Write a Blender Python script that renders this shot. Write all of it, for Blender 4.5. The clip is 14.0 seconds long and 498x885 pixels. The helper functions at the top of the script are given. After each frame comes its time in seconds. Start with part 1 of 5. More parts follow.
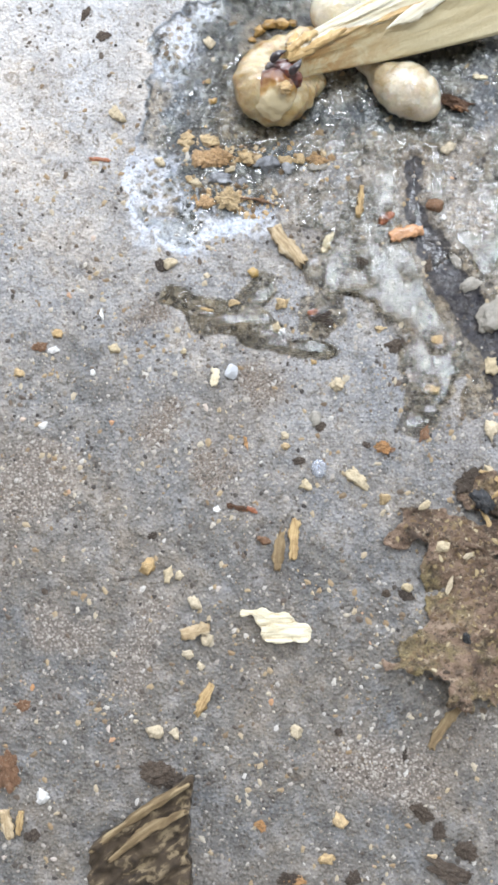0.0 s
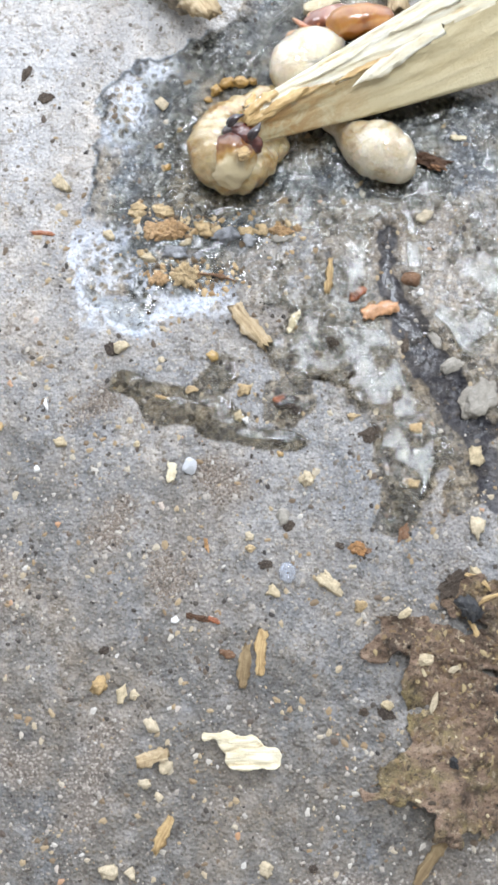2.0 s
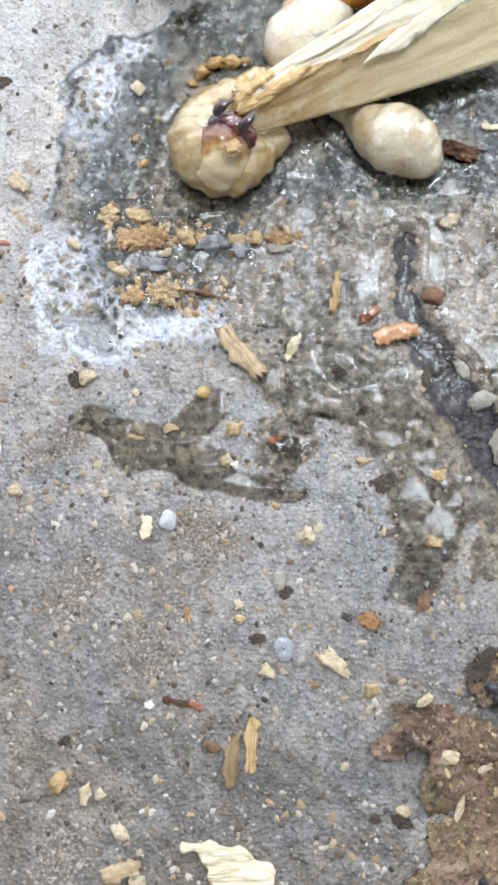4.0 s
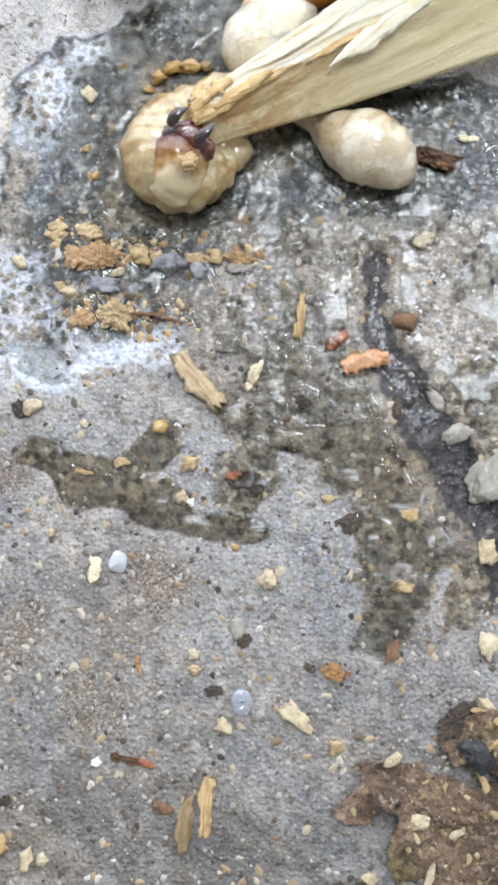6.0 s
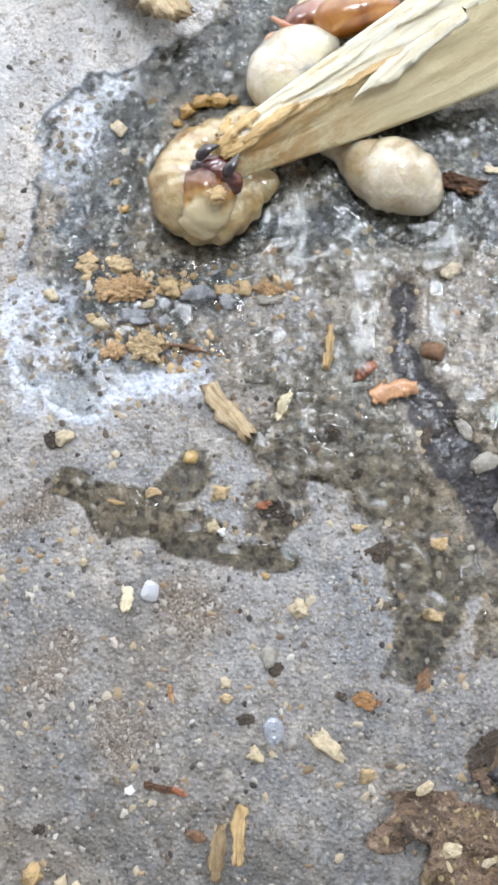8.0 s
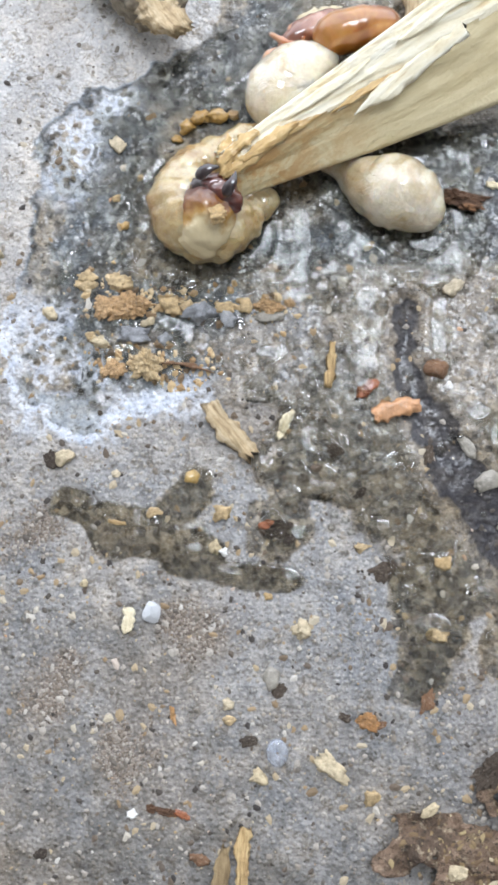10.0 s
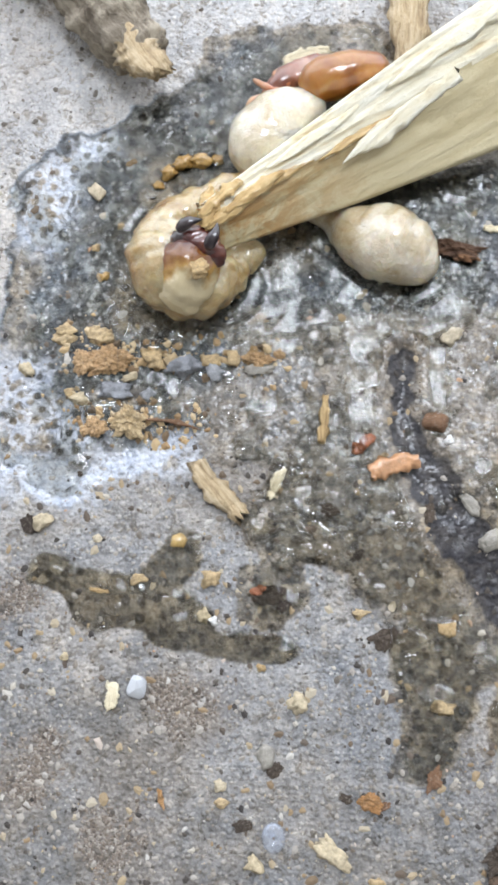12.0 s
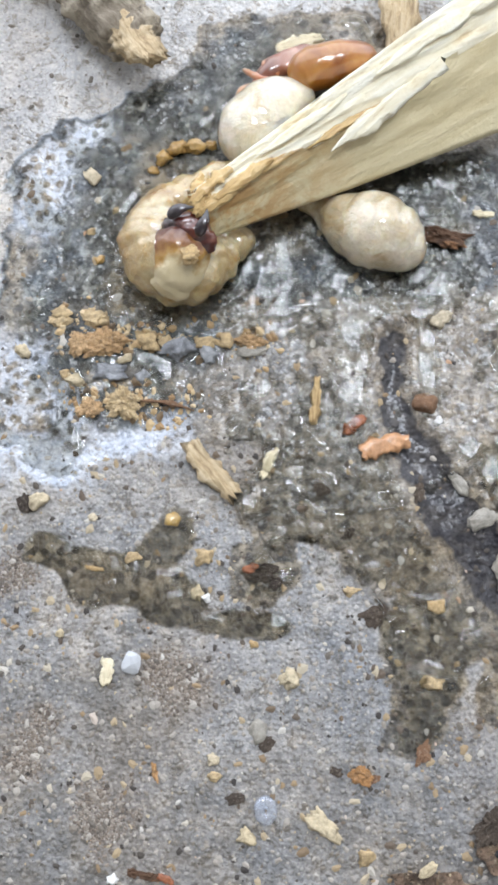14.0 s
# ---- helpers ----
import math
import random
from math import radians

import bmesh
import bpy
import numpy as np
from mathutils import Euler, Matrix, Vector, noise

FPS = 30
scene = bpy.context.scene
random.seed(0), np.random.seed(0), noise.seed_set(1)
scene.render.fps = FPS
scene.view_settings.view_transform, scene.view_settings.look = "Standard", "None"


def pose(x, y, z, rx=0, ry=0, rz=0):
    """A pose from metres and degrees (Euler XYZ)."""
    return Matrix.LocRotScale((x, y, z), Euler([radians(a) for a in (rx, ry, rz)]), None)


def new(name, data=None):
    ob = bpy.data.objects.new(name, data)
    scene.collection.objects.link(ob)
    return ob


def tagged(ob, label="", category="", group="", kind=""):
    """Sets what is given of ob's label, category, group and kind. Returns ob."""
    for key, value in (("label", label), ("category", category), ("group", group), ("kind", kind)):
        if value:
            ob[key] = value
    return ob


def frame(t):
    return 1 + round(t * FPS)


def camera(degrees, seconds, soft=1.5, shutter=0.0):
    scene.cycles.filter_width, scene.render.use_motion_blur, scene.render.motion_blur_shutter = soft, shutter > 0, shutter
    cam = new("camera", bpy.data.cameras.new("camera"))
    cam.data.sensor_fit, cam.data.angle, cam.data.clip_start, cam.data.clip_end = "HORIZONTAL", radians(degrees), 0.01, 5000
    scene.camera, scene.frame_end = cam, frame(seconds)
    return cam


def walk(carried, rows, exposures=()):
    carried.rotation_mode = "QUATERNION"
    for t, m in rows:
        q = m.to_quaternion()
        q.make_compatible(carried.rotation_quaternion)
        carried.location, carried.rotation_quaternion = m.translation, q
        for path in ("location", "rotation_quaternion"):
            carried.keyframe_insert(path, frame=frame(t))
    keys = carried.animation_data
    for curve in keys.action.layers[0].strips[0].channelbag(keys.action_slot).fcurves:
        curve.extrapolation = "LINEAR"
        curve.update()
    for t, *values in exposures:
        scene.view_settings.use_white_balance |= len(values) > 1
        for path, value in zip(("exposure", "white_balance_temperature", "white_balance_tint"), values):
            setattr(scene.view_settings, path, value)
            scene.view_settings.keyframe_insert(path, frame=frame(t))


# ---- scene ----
# Close view of wet concrete with two beetle larvae under a splinter of wood.
# The plan is in millimetres; MM turns it into metres.
MM = 0.001
cam = camera(26.0, 14.0, soft=3.1)
# seconds, eye in metres, turn in degrees
PATH = [
    (0.0, 0.00539, 0.00894, 0.19000, 5.896, 1.391, 0.072),
    (0.5, 0.00751, 0.01181, 0.19024, 6.298, 1.798, -0.101),
    (1.0, 0.00650, 0.01341, 0.18480, 6.331, 1.802, -0.176),
    (1.5, 0.00847, 0.01756, 0.18449, 6.387, 1.756, -0.193),
    (2.0, 0.01054, 0.02384, 0.17324, 6.920, 1.190, -0.796),
    (2.5, 0.01356, 0.02564, 0.16380, 5.950, 1.253, -0.821),
    (2.7, 0.01136, 0.02745, 0.16106, 6.477, 0.989, -0.761),
    (4.8, 0.01822, 0.03938, 0.13704, 6.738, 3.111, -0.347),
    (5.0, 0.01897, 0.04084, 0.13544, 6.603, 2.310, -0.241),
    (5.5, 0.01946, 0.04112, 0.13531, 6.570, 2.435, -0.402),
    (6.0, 0.01875, 0.04088, 0.13571, 6.402, 1.986, -0.342),
    (6.5, 0.01840, 0.04119, 0.13568, 6.374, 2.093, -0.464),
    (7.0, 0.01678, 0.04178, 0.13647, 6.695, 1.902, -0.495),
    (7.5, 0.01637, 0.04167, 0.13596, 6.820, 1.653, -0.501),
    (8.0, 0.01639, 0.04319, 0.13741, 6.955, 2.593, -0.556),
    (10.3, 0.01554, 0.04693, 0.13616, 6.923, 2.416, -0.847),
    (10.5, 0.01517, 0.04769, 0.13501, 7.093, 2.290, -0.838),
    (11.0, 0.01464, 0.04633, 0.13198, 9.529, 2.345, -1.432),
    (11.5, 0.01694, 0.04940, 0.13039, 8.945, 2.611, -1.587),
    (12.0, 0.01632, 0.04872, 0.12903, 9.205, 2.359, -1.695),
    (12.5, 0.01618, 0.04673, 0.13171, 9.052, 2.310, -1.424),
    (13.0, 0.01601, 0.04716, 0.13185, 8.908, 2.282, -1.379),
    (13.5, 0.01406, 0.04486, 0.13311, 8.943, 1.573, -1.072),
    (14.0, 0.01605, 0.04630, 0.13085, 9.089, 1.858, -1.691),
]
walk(cam, [(t, pose(x, y, z, rx, ry, rz)) for t, x, y, z, rx, ry, rz in PATH], [(0.0, 0.06), (2.7, 0.03), (4.8, -0.02), (8.2, -0.05), (11.0, -0.15), (14.0, -0.15)])

# ---------------------------------------------------------------- light
world = bpy.data.worlds.new("sky")
scene.world = world
world.use_nodes = True
sky = world.node_tree.nodes.new("ShaderNodeTexSky")
sky.sky_type, sky.sun_disc = "NISHITA", False
sky.sun_elevation, sky.sun_rotation = radians(60), radians(10)
world.node_tree.links.new(sky.outputs[0], world.node_tree.nodes["Background"].inputs[0])
world.node_tree.nodes["Background"].inputs[1].default_value = 0.1

ADDED_ROOF_Z = 2.4                       # height of the unseen roof, added to block the sky overhead
ADDED_ROOF_EDGE = 1.30                     # the added roof's open edge, y
GAP = ((-0.356, 0.630), (0.630, 0.271), (0.906, 0.735), (0.248, 0.974))  # corners of the gap in the added roof, shaped for the water's reflections


def added_sky_light(name, size_x, size_y, watts, place, turn, tint):
    """An added area lamp that stands for daylight from out of view."""
    data = bpy.data.lights.new(name, "AREA")
    data.shape, data.size, data.size_y = "RECTANGLE", size_x, size_y
    data.energy, data.color = watts, tint
    ob = new(name, data)
    ob.matrix_basis = pose(*place, *turn)


# neither opening is seen; both lamps are added and tuned for reflections and brightness
added_sky_light("sky_in_roof_opening", 1.2, 0.60, 65.0, (0.265, 0.670, ADDED_ROOF_Z + 0.06), (0, 0, -20), (0.82, 0.89, 1.0))
added_sky_light("sky_in_open_front", 4.7, 2.36, 101.0, (0, ADDED_ROOF_EDGE + 0.02, 1.2), (-90, 0, 0), (0.902, 0.932, 1.0))

# ---------------------------------------------------------------- materials


class Mat:
    """A node material, written as expressions."""

    def __init__(self, name):
        self.m = bpy.data.materials.new(name)
        self.m.use_nodes = True
        self.t = self.m.node_tree
        self.b = self.t.nodes["Principled BSDF"]
        self.out = self.t.nodes["Material Output"]
        self.co = self.t.nodes.new("ShaderNodeTexCoord").outputs["Object"]

    def put(self, socket, v):
        if isinstance(v, bpy.types.NodeSocket):
            self.t.links.new(v, socket)
        elif isinstance(v, tuple) and len(v) == 3 and socket.type == "RGBA":
            socket.default_value = (*v, 1)
        else:
            socket.default_value = v

    def set(self, **kw):
        for k, v in kw.items():
            self.put(self.b.inputs[k.replace("_", " ")], v)
        return self

    def stretch(self, sx, sy, sz):
        n = self.t.nodes.new("ShaderNodeMapping")
        self.t.links.new(self.co, n.inputs["Vector"])
        n.inputs["Scale"].default_value = (sx, sy, sz)
        return n.outputs[0]

    def noise(self, scale, detail=4, rough=0.6, co=None, warp=0.0):
        n = self.t.nodes.new("ShaderNodeTexNoise")
        self.t.links.new(co or self.co, n.inputs["Vector"])
        n.inputs["Scale"].default_value, n.inputs["Detail"].default_value = scale, detail
        n.inputs["Roughness"].default_value, n.inputs["Distortion"].default_value = rough, warp
        return n.outputs[0]

    def shaken(self, scale, amount):
        """Coordinates pushed about by noise, amount in metres."""
        n, s, a = (self.t.nodes.new(k) for k in ("ShaderNodeTexNoise", "ShaderNodeVectorMath", "ShaderNodeVectorMath"))
        self.t.links.new(self.co, n.inputs["Vector"])
        n.inputs["Scale"].default_value, n.inputs["Detail"].default_value = scale, 3
        s.operation, a.operation = "SCALE", "ADD"
        s.inputs["Scale"].default_value = amount
        self.t.links.new(n.outputs["Color"], s.inputs[0])
        self.t.links.new(self.co, a.inputs[0])
        self.t.links.new(s.outputs[0], a.inputs[1])
        return a.outputs[0]

    def cells(self, scale, co=None):
        n = self.t.nodes.new("ShaderNodeTexVoronoi")
        n.voronoi_dimensions = "2D"
        self.t.links.new(co or self.co, n.inputs["Vector"])
        n.inputs["Scale"].default_value = scale
        return n.outputs["Distance"], n.outputs["Color"]

    def ramp(self, fac, *stops):
        n = self.t.nodes.new("ShaderNodeValToRGB")
        self.put(n.inputs[0], fac)
        el = n.color_ramp.elements
        while len(el) < len(stops):
            el.new(0.5)
        for e, (p, c) in zip(el, stops):
            e.position = p
            e.color = (*c, 1) if isinstance(c, tuple) else (c, c, c, 1)
        return n.outputs[0]

    def mix(self, fac, a, b, how="MIX"):
        n = self.t.nodes.new("ShaderNodeMix")
        n.data_type, n.blend_type = "RGBA", how
        self.put(n.inputs[0], fac)
        self.put(n.inputs[6], a)
        self.put(n.inputs[7], b)
        return n.outputs[2]

    def math(self, how, a, b=0.0):
        n = self.t.nodes.new("ShaderNodeMath")
        n.operation = how
        self.put(n.inputs[0], a)
        self.put(n.inputs[1], b)
        return n.outputs[0]

    def attr(self, name):
        n = self.t.nodes.new("ShaderNodeAttribute")
        n.attribute_name = name
        return n.outputs["Fac"]

    def island(self):
        return self.t.nodes.new("ShaderNodeNewGeometry").outputs["Random Per Island"]

    def one(self):
        return self.t.nodes.new("ShaderNodeObjectInfo").outputs["Random"]

    def bump(self, height, strength=0.5, dist=0.0002):
        n = self.t.nodes.new("ShaderNodeBump")
        self.put(n.inputs["Height"], height)
        n.inputs["Strength"].default_value, n.inputs["Distance"].default_value = strength, dist
        self.put(self.b.inputs["Normal"], n.outputs[0])
        return n.outputs[0]


def concrete_material():
    m = Mat("concrete")
    wet, milk, sand, mud, deep = m.attr("wet"), m.attr("milk"), m.attr("sand"), m.attr("mud"), m.attr("deep")
    torn = m.shaken(1100, 0.0007)
    torn_fine = m.shaken(2600, 0.0004)
    # cement skin: bluish and warm greys in blotches, then finer mottling
    c = m.ramp(m.noise(42, 6, 0.62, warp=0.5), (0.34, (0.212, 0.221, 0.235)), (0.50, (0.272, 0.266, 0.260)), (0.66, (0.325, 0.298, 0.266)))
    c = m.mix(1.0, c, m.ramp(m.noise(190, 6, 0.72, warp=0.4), (0.36, (0.74, 0.77, 0.81)), (0.5, (1.0, 1.0, 1.0)), (0.64, (1.25, 1.20, 1.13))), "MULTIPLY")
    c = m.mix(1.0, c, m.ramp(m.noise(560, 6, 0.85), (0.36, (0.62, 0.61, 0.60)), (0.5, (1.0, 1.0, 1.0)), (0.64, (1.36, 1.34, 1.29))), "MULTIPLY")
    # aggregate under the skin, each stone its own tone
    d0, col0 = m.cells(430, torn)
    c = m.mix(m.math("MULTIPLY", m.ramp(d0, (0.20, 0.55), (0.6, 0.0)), m.ramp(m.noise(150, 3), (0.45, 0.0), (0.62, 1.0))), c, m.mix(1.0, c, m.ramp(col0, (0.1, (0.62, 0.62, 0.63)), (0.5, (1.0, 0.99, 0.97)), (0.9, (1.28, 1.25, 1.18))), "MULTIPLY"))
    # sand grains in the skin, pale, ochre and dark
    d, col = m.cells(1250, torn_fine)
    pick = m.math("MULTIPLY", m.ramp(col, (0.60, 0.0), (0.70, 1.0)), m.ramp(d, (0.16, 1.0), (0.40, 0.0)))
    c = m.mix(m.math("MULTIPLY", pick, 0.5), c, m.ramp(m.noise(300, 2), (0.40, (0.42, 0.35, 0.25)), (0.58, (0.52, 0.50, 0.46))))
    d2, col2 = m.cells(760, torn)
    dark = m.math("MULTIPLY", m.ramp(col2, (0.72, 0.0), (0.77, 1.0)), m.ramp(d2, (0.12, 1.0), (0.34, 0.0)))
    c = m.mix(m.math("MULTIPLY", dark, 0.45), c, (0.075, 0.068, 0.06))
    d3, col3 = m.cells(2300, torn_fine)
    c = m.mix(m.math("MULTIPLY", m.ramp(col3, (0.60, 0.0), (0.75, 0.45)), m.ramp(d3, (0.2, 1.0), (0.5, 0.0))), c, (0.46, 0.44, 0.40))
    c = m.mix(m.math("MULTIPLY", m.ramp(col3, (0.22, 0.5), (0.34, 0.0)), m.ramp(d3, (0.2, 1.0), (0.5, 0.0))), c, (0.12, 0.11, 0.10))
    # far side lightened and near side darkened to paint in light and shade, with an earthy wash
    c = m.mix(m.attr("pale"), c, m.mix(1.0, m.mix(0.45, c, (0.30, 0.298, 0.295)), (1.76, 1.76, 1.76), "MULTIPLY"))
    c = m.mix(m.attr("soil_shade"), c, m.mix(1.0, c, (0.46, 0.435, 0.395), "MULTIPLY"))
    c = m.mix(m.ramp(m.noise(520, 6, 0.78, warp=0.8), (0.40, 0.85), (0.48, 0.0)), c, m.mix(1.0, c, (0.48, 0.43, 0.36), "MULTIPLY"))
    # sandy dust, brown between paler grains
    dg, colg = m.cells(1900, torn_fine)
    grit = m.mix(m.ramp(dg, (0.25, 0.0), (0.55, 1.0)), m.ramp(colg, (0.25, (0.16, 0.13, 0.105)), (0.5, (0.26, 0.22, 0.18)), (0.75, (0.37, 0.33, 0.28))), (0.12, 0.097, 0.077))
    c = m.mix(sand, c, grit)
    # soaked with water, milky residue, black silt
    d4, col4 = m.cells(620, torn)
    stone = m.ramp(col4, (0.28, (0.11, 0.105, 0.10)), (0.42, (0.30, 0.275, 0.225)), (0.56, (0.44, 0.43, 0.40)), (0.74, (0.62, 0.60, 0.55)))
    bare = m.mix(m.math("MULTIPLY", m.ramp(d4, (0.25, 0.75), (0.60, 0.0)), m.ramp(m.noise(210, 3), (0.40, 0.25), (0.58, 1.0))), c, stone)
    soaked = m.mix(1.0, bare, (0.575, 0.505, 0.40), "MULTIPLY")
    soaked = m.mix(1.0, soaked, m.ramp(m.noise(640, 4, 0.7, warp=0.6), (0.36, (0.50, 0.49, 0.47)), (0.50, (1.0, 1.0, 1.0)), (0.68, (1.35, 1.33, 1.28))), "MULTIPLY")
    dp, colp = m.cells(520, torn)
    pores = m.math("MULTIPLY", m.ramp(colp, (0.52, 0.0), (0.56, 1.0)), m.ramp(dp, (0.22, 1.0), (0.36, 0.0)))
    soaked = m.mix(m.math("MULTIPLY", pores, 0.9), soaked, m.mix(1.0, soaked, (0.26, 0.25, 0.235), "MULTIPLY"))
    c = m.mix(wet, c, soaked)
    # soaked right through: blue-black with paler and darker stones; sky sheen and splinter's shade are painted in
    wet_shade_sheen = m.mix(1.0, c, m.ramp(m.noise(330, 5, 0.75, warp=0.8), (0.38, (0.09, 0.13, 0.19)), (0.50, (0.29, 0.385, 0.52)), (0.63, (0.76, 0.95, 1.16))), "MULTIPLY")
    c = m.mix(deep, c, wet_shade_sheen)
    # quartz and shell grains that stay bright under water
    dq, colq = m.cells(950, torn)
    bright = m.math("MULTIPLY", m.ramp(colq, (0.66, 0.0), (0.72, 1.0)), m.ramp(dq, (0.14, 1.0), (0.34, 0.0)))
    c = m.mix(m.math("MULTIPLY", m.math("MULTIPLY", bright, m.attr("soaked")), 0.5), c, (0.44, 0.44, 0.42))
    foam = m.ramp(m.noise(360, 6, 0.74, warp=0.9), (0.38, 0.0), (0.48, 1.0))
    holes = m.ramp(m.cells(560, torn)[0], (0.18, 0.0), (0.36, 1.0))
    cover = m.math("MULTIPLY", m.math("MULTIPLY", milk, foam), m.math("MULTIPLY", holes, m.ramp(m.noise(1300, 3, 0.6), (0.34, 0.35), (0.48, 1.0))))
    cover = m.math("MAXIMUM", cover, m.math("MULTIPLY", m.attr("crust"), m.ramp(m.noise(900, 5, 0.75, warp=0.6), (0.34, 0.1), (0.50, 1.0))))
    c = m.mix(cover, c, m.ramp(m.noise(500, 4, 0.7), (0.38, (0.46, 0.51, 0.60)), (0.60, (0.68, 0.71, 0.76))))
    c = m.mix(mud, c, m.ramp(m.noise(900, 4, 0.7), (0.40, (0.014, 0.014, 0.018)), (0.60, (0.045, 0.043, 0.048)), (0.78, (0.13, 0.125, 0.12))))
    # a thin wash of brown dust
    dust = m.ramp(m.noise(38, 5, 0.7), (0.50, 0.0), (0.68, 0.5))
    c = m.mix(dust, c, m.mix(1.0, c, (0.96, 0.87, 0.75), "MULTIPLY"))
    r = m.math("SUBTRACT", 0.58, m.math("MULTIPLY", wet, 0.2))
    m.set(Base_Color=c, Roughness=r, Specular_IOR_Level=m.math("SUBTRACT", 0.7, m.math("MULTIPLY", wet, 0.6)), Coat_Weight=m.math("MULTIPLY", m.attr("soaked"), 0.8), Coat_Roughness=0.07, Coat_IOR=1.34)
    h = m.math("ADD", m.math("MULTIPLY", m.noise(2000, 3, 0.7), 0.6), m.math("MULTIPLY", m.noise(700, 3, 0.6), 1.2))
    h = m.math("ADD", h, m.math("MULTIPLY", m.ramp(d, (0.1, 1.0), (0.45, 0.0)), 0.5))
    m.bump(h, 0.8, 0.0003)
    skin = m.t.nodes.new("ShaderNodeBump")
    m.put(skin.inputs["Height"], m.math("ADD", m.noise(650, 2, 0.5), m.math("MULTIPLY", m.noise(1700, 2, 0.5), 0.35)))
    skin.inputs["Strength"].default_value, skin.inputs["Distance"].default_value = 0.4, 0.0004
    m.put(m.b.inputs["Coat Normal"], skin.outputs[0])
    return m.m


def water_material():
    m = Mat("water")
    n = m.t.nodes
    clear, gloss, mixer, fres = (n.new(k) for k in ("ShaderNodeBsdfTransparent", "ShaderNodeBsdfGlossy", "ShaderNodeMixShader", "ShaderNodeFresnel"))
    clear.inputs[0].default_value = (0.95, 0.95, 0.925, 1)
    gloss.inputs["Roughness"].default_value = 0.012
    fres.inputs[0].default_value = 1.34
    m.t.links.new(fres.outputs[0], mixer.inputs[0])
    m.t.links.new(clear.outputs[0], mixer.inputs[1])
    m.t.links.new(gloss.outputs[0], mixer.inputs[2])
    m.t.links.new(mixer.outputs[0], m.out.inputs["Surface"])
    return m.m


def grain_material(name, a, b, rough=0.85, wet=0.0, scale=900, dark=0.35):
    """Mineral or earthy crumbs: two colours, mottled, each piece its own shade."""
    m = Mat(name)
    c = m.mix(m.one(), a, b)
    c = m.mix(m.ramp(m.noise(scale, 5, 0.7), (0.35, 1.0), (0.6, 0.0)), c, m.mix(dark, c, (0.02, 0.015, 0.01)))
    c = m.mix(m.ramp(m.noise(scale * 2.7, 3, 0.7), (0.55, 0.0), (0.75, 0.5)), c, m.mix(0.35, c, (0.8, 0.74, 0.62)))
    m.set(Base_Color=c, Roughness=rough, Coat_Weight=wet, Coat_Roughness=0.08)
    m.bump(m.noise(scale * 1.6, 5, 0.75), 0.7, 0.0003)
    return m.m


def wood_material(name, pale, mid, dark, along=(60, 700, 700), rough=0.7, amount=0.5, coat=0.0, burnt=None):
    """Fibres run along the piece's own x axis."""
    m = Mat(name)
    v = m.stretch(*along)
    f = m.noise(1.0, 5, 0.65, v, 0.4)
    c = m.ramp(f, (0.33, dark), (0.33 + 0.2 * amount + 0.03, mid), (0.60, pale))
    stain = m.ramp(m.noise(130, 4, 0.6), (0.42, 1.0), (0.58, 0.0))
    c = m.mix(m.math("MULTIPLY", stain, amount), c, mid)
    if burnt:
        # chewed and browned towards the end at that x
        sx = m.t.nodes.new("ShaderNodeSeparateXYZ")
        m.t.links.new(m.co, sx.inputs[0])
        reach = m.math("MULTIPLY", m.math("SUBTRACT", burnt[1], sx.outputs[0]), 1 / (burnt[1] - burnt[0]))
        spots = m.ramp(m.noise(260, 5, 0.7, warp=0.5), (0.42, 0.0), (0.56, 1.0))
        c = m.mix(m.math("MULTIPLY", m.ramp(reach, (0.0, 0.0), (1.0, 1.0)), spots), c, (0.42, 0.22, 0.06))
    m.set(Base_Color=c, Roughness=rough, Coat_Weight=coat, Coat_Roughness=0.15)
    m.bump(m.math("ADD", f, m.math("MULTIPLY", m.noise(1500, 3, 0.7), 0.35)), 0.9, 0.0006)
    return m.m


def skin_material(name, a, b, c3, sss=0.35, coat=0.8):
    """Thin moist skin over fat: soft blotches, fine creases, a few specks of dirt."""
    m = Mat(name)
    c = m.ramp(m.noise(150, 4, 0.55, warp=0.5), (0.34, c3), (0.47, a), (0.64, b))
    c = m.mix(1.0, c, m.ramp(m.noise(700, 4, 0.7), (0.35, (0.86, 0.83, 0.78)), (0.6, (1.05, 1.04, 1.03))), "MULTIPLY")
    specks = m.ramp(m.noise(430, 3, 0.6, warp=0.6), (0.25, 1.0), (0.29, 0.0))
    c = m.mix(specks, c, (0.12, 0.07, 0.035))
    m.set(Base_Color=c, Roughness=0.34, Subsurface_Weight=sss, Subsurface_Scale=0.004, Coat_Weight=coat, Coat_Roughness=0.05, Coat_IOR=1.7)
    m.b.inputs["Subsurface Radius"].default_value = (1.0, 0.72, 0.42)
    m.bump(m.math("ADD", m.noise(900, 4, 0.65), m.math("MULTIPLY", m.noise(330, 3, 0.6, warp=1.0), 1.6)), 0.6, 0.0005)
    return m.m


def shell_material(name, a, b, c3):
    m = Mat(name)
    c = m.ramp(m.noise(210, 3, 0.5, warp=0.7), (0.36, a), (0.52, b), (0.66, c3))
    m.set(Base_Color=c, Roughness=0.3, Coat_Weight=1.0, Coat_Roughness=0.05, Subsurface_Weight=0.15, Subsurface_Scale=0.0008)
    m.bump(m.noise(500, 3, 0.6), 0.25, 0.0003)
    return m.m


